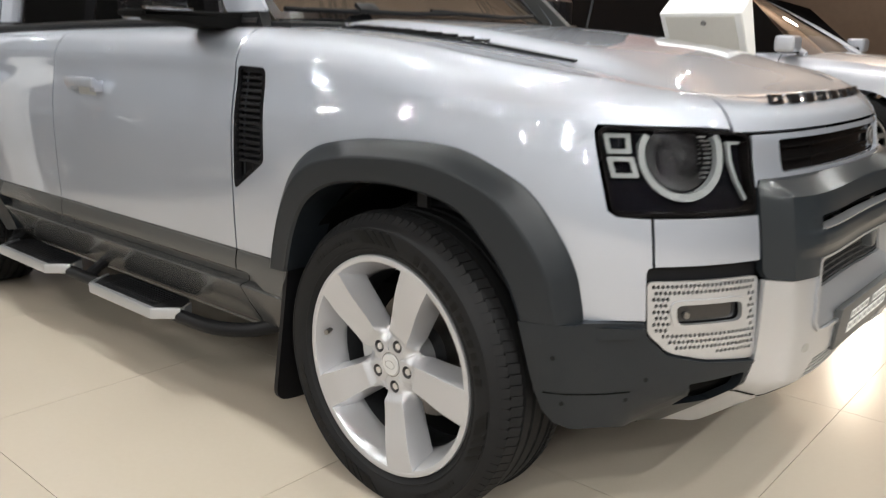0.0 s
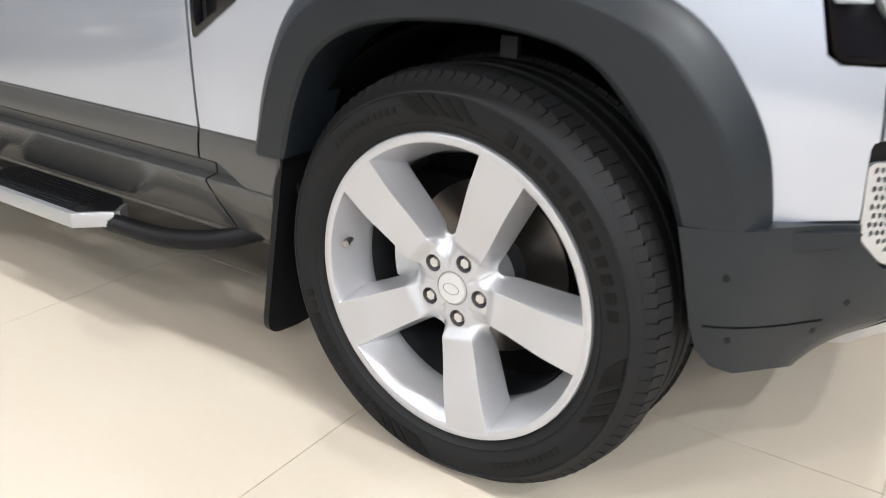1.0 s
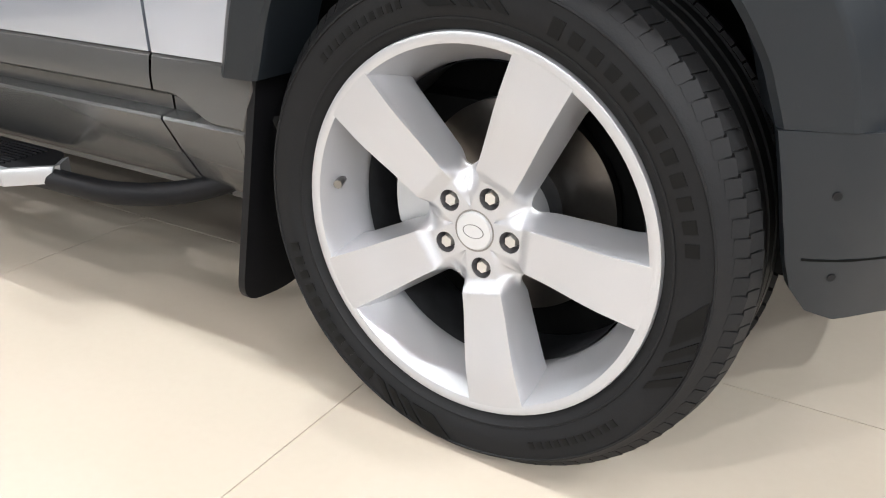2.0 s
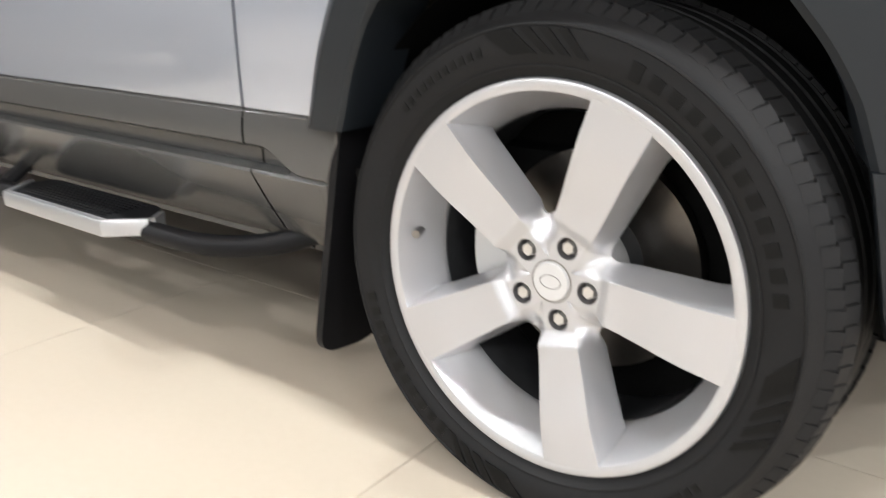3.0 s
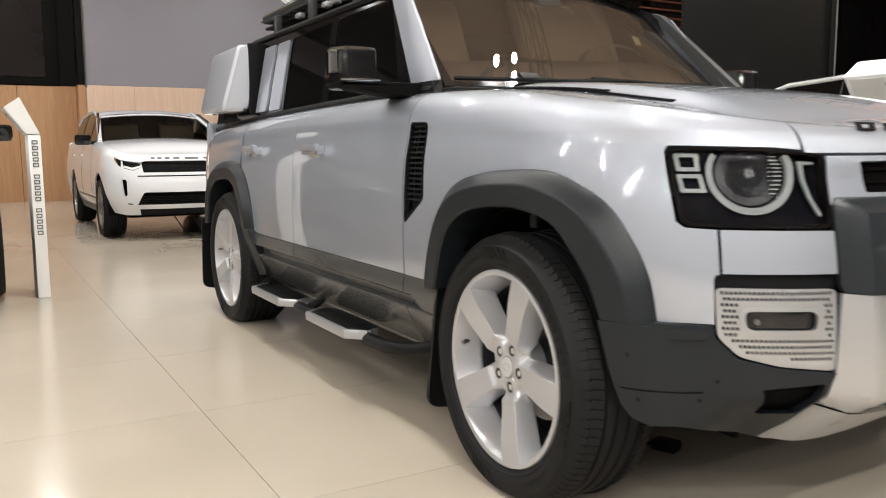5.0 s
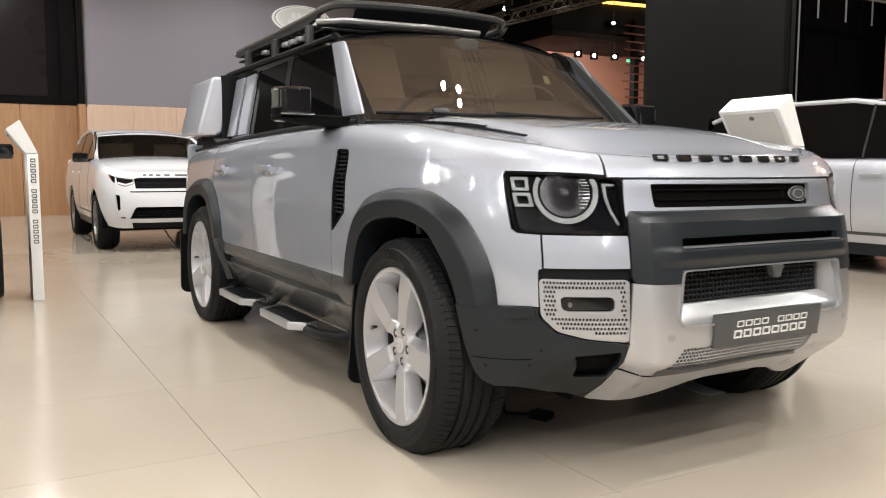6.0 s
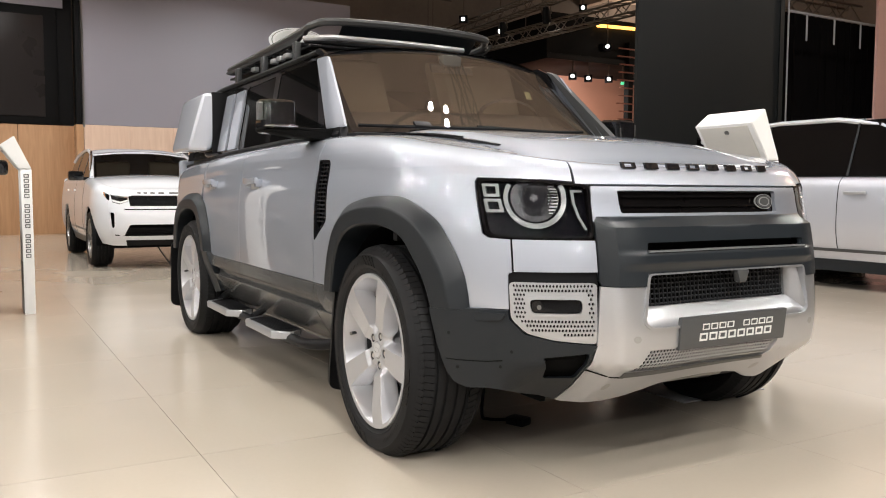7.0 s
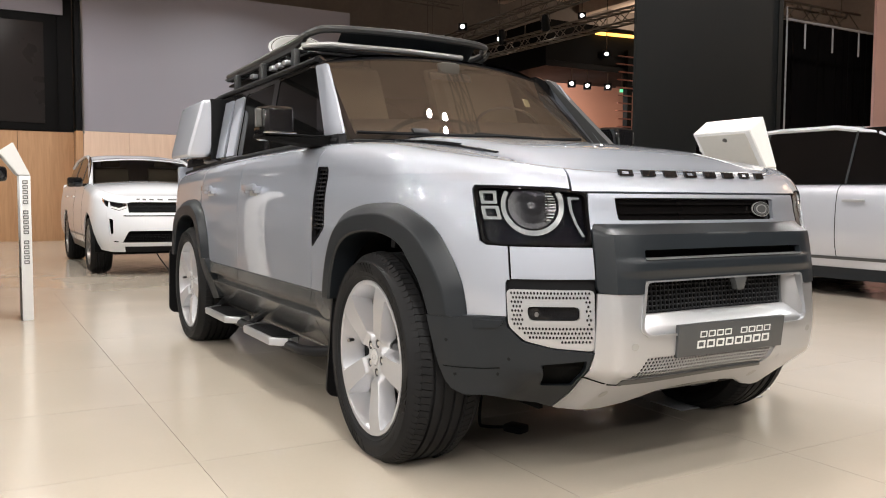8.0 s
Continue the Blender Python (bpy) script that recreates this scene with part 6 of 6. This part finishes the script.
        for cx in (0.0, AX):
            rows = [[(cx + 0.43 * math.cos(radians(a)), side * y, 0.37 + 0.43 * math.sin(radians(a))) for y in (0.91, 0.55)] for a in range(-10, 191, 10)]
            sheet("wheel_well", rows, DEEP_BLACK, base)
    # nose
    cross = lambda d: (lambda u, v, off: sk.across(u, v, off + d))
    sym = lambda pts: pts + [(2 - u, v) for u, v in pts[::-1]]
    lip = [(u, sk.top(u) - 0.001) for u in np.linspace(0.462, 0.98, 14)]
    holes = []
    if front_details:
        grille = sym([(0.705, 0.800), (0.688, 0.922), (0.730, 0.940)])
        intake = sym([(0.600, 0.425), (0.625, 0.430), (0.695, 0.560), (0.720, 0.570)])
        side_vent = rounded([(0.468, 0.722), (0.520, 0.718), (0.532, 0.700), (0.528, 0.545), (0.500, 0.520), (0.484, 0.530)], 0.008, 2)
        lamp = [(0.466, 0.950), (0.510, 0.940), (0.684, 0.918), (0.692, 0.858), (0.600, 0.822), (0.500, 0.850)]
        holes = [grille, intake, side_vent, [(2 - u, v) for u, v in side_vent], lamp, [(2 - u, v) for u, v in lamp]]
    panel("nose", sym([(0.462, 0.30)] + lip), cross(0.0), 0.02, body_paint, base, holes=holes, du=0.04, dv=0.04, cuts_v=[1.0, 1.02, 1.06, 1.1])
    panel("nose_backing", sym([(0.47, 0.36), (0.47, 0.95)]), cross(-0.05), 0.01, DEEP_BLACK, base)
    if front_details:
        for k in range(6):
            v = 0.818 + 0.018 * k
            panel("grille_bar", sym([(0.708, v), (0.704, v + 0.009)]), cross(-0.012), 0.012, BLACK_PLASTIC, base)
        panel("nose_slot", sym([(0.650, 0.752), (0.650, 0.766)]), cross(0.002), 0.012, DEEP_BLACK, base)
        panel("lower_lip", sym([(0.640, 0.30), (0.640, 0.372)]), cross(0.004), 0.014, BLACK_PLASTIC, base)
        for k in range(5):
            v = 0.435 + 0.02 * k
            panel("intake_bar", sym([(0.63, v), (0.63, v + 0.008)]), cross(-0.02), 0.012, BLACK_PLASTIC, base)
        for s in (0, 1):
            q = (lambda pts: pts) if s == 0 else (lambda pts: [(2 - u, v) for u, v in pts])
            hl = panel("headlight", q([(0.469, 0.946), (0.510, 0.936), (0.681, 0.914), (0.689, 0.860), (0.600, 0.826), (0.502, 0.853)]), cross(-0.012), 0.01, CHROME, base, "slim clear headlight")
            panel("lamp_core", q([(0.485, 0.926), (0.672, 0.906), (0.676, 0.880), (0.600, 0.858), (0.510, 0.880)]), cross(-0.006), 0.006, GLOSS_BLACK, hl)
            panel("light_guide", q([(0.505, 0.860), (0.600, 0.834), (0.688, 0.864), (0.684, 0.882), (0.600, 0.856), (0.510, 0.882)]), cross(-0.002), 0.006, SIGN_WHITE, hl)
            panel("lamp_wing", q([(0.470, 0.944), (0.362, 0.984), (0.380, 0.940), (0.440, 0.880), (0.470, 0.866)]), cross(0.003), 0.006, CHROME, hl)
            panel("lamp_wing_core", q([(0.468, 0.930), (0.400, 0.958), (0.412, 0.934), (0.450, 0.894), (0.468, 0.888)]), cross(0.005), 0.004, GLOSS_BLACK, hl)
            panel("wing_marker", q([(0.368, 0.978), (0.376, 0.974), (0.412, 0.912), (0.404, 0.918)]), cross(0.0055), 0.004, AMBER_LENS, hl)
            panel("reflector_slot", q([(0.520, 0.445), (0.575, 0.440), (0.575, 0.428), (0.520, 0.430)]), cross(0.002), 0.006, BLACK_PLASTIC, base)
        for k in range(9):
            u = 0.79 + 0.42 * k / 8
            panel("badge_bar", [(u - 0.015, 0.964), (u + 0.015, 0.964), (u + 0.015, 0.990), (u - 0.015, 0.990)], cross(0.005), 0.008, LETTER_DARK, base)
    # bonnet
    us = list(np.linspace(-0.80, 0, 12)) + list(np.linspace(0.05, 1.0, 22))
    rows = []
    for u in us:
        x, y, z = sk.point(u, sk.top(u), 0.0, -1)
        rows.append([(x, -s * y * -1, z + 0.045 * (1 - abs(s) ** 2.2) * (1 - 0.85 * ramp(x, 0.1, 0.6))) for s in np.linspace(-1, 1, 17)])
    sheet("bonnet", rows, body_paint, base)
    # screen and roof
    rows = [[screen(s, y) for y in np.linspace(-0.80, 0.80, 15)] for s in np.linspace(0, 0.93, 9)]
    sheet("roof_header", [[screen(s, y) for y in np.linspace(-0.80, 0.80, 15)] for s in (0.925, 0.965, 1.0)], body_paint, base)
    sheet("windscreen", rows, SUV_SCREEN, base, "raked tinted windscreen").visible_shadow = False
    rows = []
    for x in np.linspace(-1.62 + cab, -3.66, 16):
        k = ramp(x, -2.4, -3.7)
        rows.append([(x - 0.10 * s * s * ramp(x, -2.0 + cab, -1.62 + cab), 0.69 * s, 1.58 + 0.075 * ramp(x, -1.62 + cab, -2.3 + cab) - 0.10 * k - 0.05 * abs(s) ** 3) for s in np.linspace(-1, 1, 15)])
    sheet("roof", rows, body_paint, base)
    part("tail", box(-3.68, -3.58, -0.90, 0.90, 0.40, 1.20, 0.05), body_paint, base)
    part("rear_glass", box(-3.62, -3.52, -0.70, 0.70, 1.18, 1.54, 0.02), DARK_GLASS, base)
    part("floor_pan", box(-3.5, 0.55, -0.72, 0.72, 0.26, 0.42, 0.03), DEEP_BLACK, base)
    part("dashboard", box(-1.15, -0.80, -0.70, 0.70, 0.8, 1.12 - drop, 0.04), DARK_TRIM, base)
    for side in (-1, 1):
        part("seat_back", box(-1.95, -1.80, side * 0.37 - 0.24, side * 0.37 + 0.24, 0.6, 1.25, 0.06), DARK_TRIM, base)
        part("head_rest", box(-1.98, -1.88, side * 0.37 - 0.13, side * 0.37 + 0.13, 1.27, 1.44, 0.04), DARK_TRIM, base)
    w = wheel(base, pose(0, -0.815, 0.365), rim=0.262, tyre_r=0.367, tyre_w=0.235, dark=True, marks=False)
    for x, y, r in ((AX, -0.815, 0), (0, 0.815, 180), (AX, 0.815, 180)):
        copy_thing(w, pose(x, y, 0.365, 0, 0, r))
    base.matrix_basis = at @ Matrix.Diagonal((scale, scale, scale, 1))
    return base


suv(pose(-8.78, -0.03, 0), WHITE_PAINT, "gleaming white compact off-road car facing forward on the tiles")
suv(pose(-0.62, 6.45, 0), GREY_PAINT, "long pale silver car with black windows beside a charcoal wall", False, 0.32, 0.13, 1.10, 0.10)
suv(pose(-4.72, -3.10, 0), BLACK_PAINT, "glossy black car beside a white name pylon", True)


def pylon(at, bars):
    """A white name pylon: an upright column and a tilted head."""
    base = thing("name_pylon", "slim white name pylon with a tilted head, standing on the floor", "sign", group="name pylons")
    part("column", box(-0.37, 0.0, -0.040, 0.040, 0.0, 1.163, 0.004), SIGN_WHITE, base)
    part("foot_panel", box(-0.35, -0.02, -0.0415, -0.030, 0.0, 0.42, 0.001), SIGN_SIDE, base, "grey lower side panel")
    bm = bmesh.new()
    outline = [(0.040, 1.166), (-0.048, 1.166), (-0.180, 1.352), (-0.078, 1.425)]
    a = [bm.verts.new((-0.372, y, z)) for y, z in outline]
    b = [bm.verts.new((0.002, y, z)) for y, z in outline]
    bm.faces.new(a)
    bm.faces.new(b[::-1])
    for i in range(4):
        bm.faces.new((a[(i + 1) % 4], a[i], b[i], b[(i + 1) % 4]))
    bmesh.ops.recalc_face_normals(bm, faces=bm.faces[:])
    bmesh.ops.bevel(bm, geom=bm.edges[:], offset=0.004, segments=2, affect="EDGES")
    head = part("head", bm, SIGN_WHITE, base, "tilted white head")
    o = Vector((0, -0.048, 1.166))
    d = (Vector((0, -0.180, 1.352)) - o).normalized()
    n = Vector((0, -d.z, d.y))
    lid = bmesh.new()
    pts = [o + d * s + n * 0.002 + Vector((x, 0, 0)) for x, s in ((-0.345, 0.018), (-0.03, 0.018), (-0.03, 0.212), (-0.345, 0.212))]
    vs = [lid.verts.new(p) for p in pts] + [lid.verts.new(p + n * 0.003) for p in pts]
    lid.faces.new(vs[4:])
    for i in range(4):
        lid.faces.new((vs[i], vs[(i + 1) % 4], vs[4 + (i + 1) % 4], vs[4 + i]))
    bmesh.ops.recalc_face_normals(lid, faces=lid.faces[:])
    part("back_lid", lid, SIGN_BEIGE, base, "pale beige back lid with a lock")
    lock = lathe([(0.001, -0.010), (0.010, -0.010), (0.012, 0.004)], 16)
    lock.transform(Matrix.Translation(o + d * 0.180 + n * 0.005 + Vector((-0.17, 0, 0))))
    part("lock", lock, STEEL, base)
    if bars:
        z = 1.125
        for word in (5, 5, 5):
            for k in range(word):
                bar = bmesh.new()
                for y0, y1, z0, z1 in ((-0.019, 0.019, z - 0.0075, z), (-0.019, 0.019, z - 0.029, z - 0.0215), (-0.019, -0.0125, z - 0.0215, z - 0.0075), (0.0125, 0.019, z - 0.0215, z - 0.0075)):
                    box(0.0, 0.0030, y0, y1, z0, z1, 0.0, bar)
                part("name_bar", bar, LETTER_DARK, base)
                z -= 0.040
            z -= 0.040
    base.matrix_basis = at
    return base


SIGN_BEIGE = material("sign_lid_beige", (0.62, 0.60, 0.55), 0.45, grain=0.03, stain=0.04)
pylon(pose(-4.49, -1.912, 0), True)
pylon(pose(0.0, 1.30, 0), False)

# loose things on the floor
cable = thing("cable", "black cable with a plug box lying on the tiles", "cable")
part("cord", tube(spline([(0.02, -0.44, 0.33), (-0.06, -0.43, 0.16), (-0.12, -0.40, 0.03), (-0.12, -0.37, 0.009), (-0.08, -0.33, 0.010), (-0.05, -0.31, 0.016)], 30), 0.007, 8), BLACK_PLASTIC, cable)
part("plug_box", box(-0.045, 0.045, -0.035, 0.035, 0.0, 0.035, 0.01, None, Matrix.Translation((-0.01, -0.285, 0)) @ Matrix.Rotation(radians(20), 4, "Z")), BLACK_PLASTIC, cable)
tagged(part("floor_board", box(-0.28, 0.09, 0.60, 1.17, 0.0, 0.006, 0.0015), RAIL_GREY), "thin pale grey board lying under the tyre", "board")
cord = thing("cable", "thin dark cables hanging below the white car", "cable")
for k in range(3):
    part("cord", tube(spline([(-8.1, -0.25 + 0.22 * k, 0.30), (-8.0, -0.18 + 0.22 * k, 0.16 - 0.03 * k), (-8.02, -0.05 + 0.22 * k, 0.012), (-8.1, 0.15 + 0.2 * k, 0.012)], 16), 0.008, 6), BLACK_PLASTIC, cord)

# ---- floor tiles ----
TILE_MESH = tile_mesh()
for i in range(-12, 6):
    for j in range(-5, 9):
        ob = new("tile", TILE_MESH)
        ob.parent = floor
        ob.location = (X0 + i * TILE_X, Y0 + j * TILE_Y, 0)
verts, faces = [], []
for i in range(-23, 14):
    for j in range(-12, 24):
        if -12 <= i < 6 and -5 <= j < 9:
            continue
        x, y, n = X0 + i * TILE_X, Y0 + j * TILE_Y, len(verts)
        verts += [(x + 0.0015, y + 0.0015, 0), (x + TILE_X - 0.0015, y + 0.0015, 0), (x + TILE_X - 0.0015, y + TILE_Y - 0.0015, 0), (x + 0.0015, y + TILE_Y - 0.0015, 0)]
        faces.append((n, n + 1, n + 2, n + 3))
tagged(raw("far_tiles", verts, faces, TILE, floor), "cream floor tiles further off", kind="stuff")
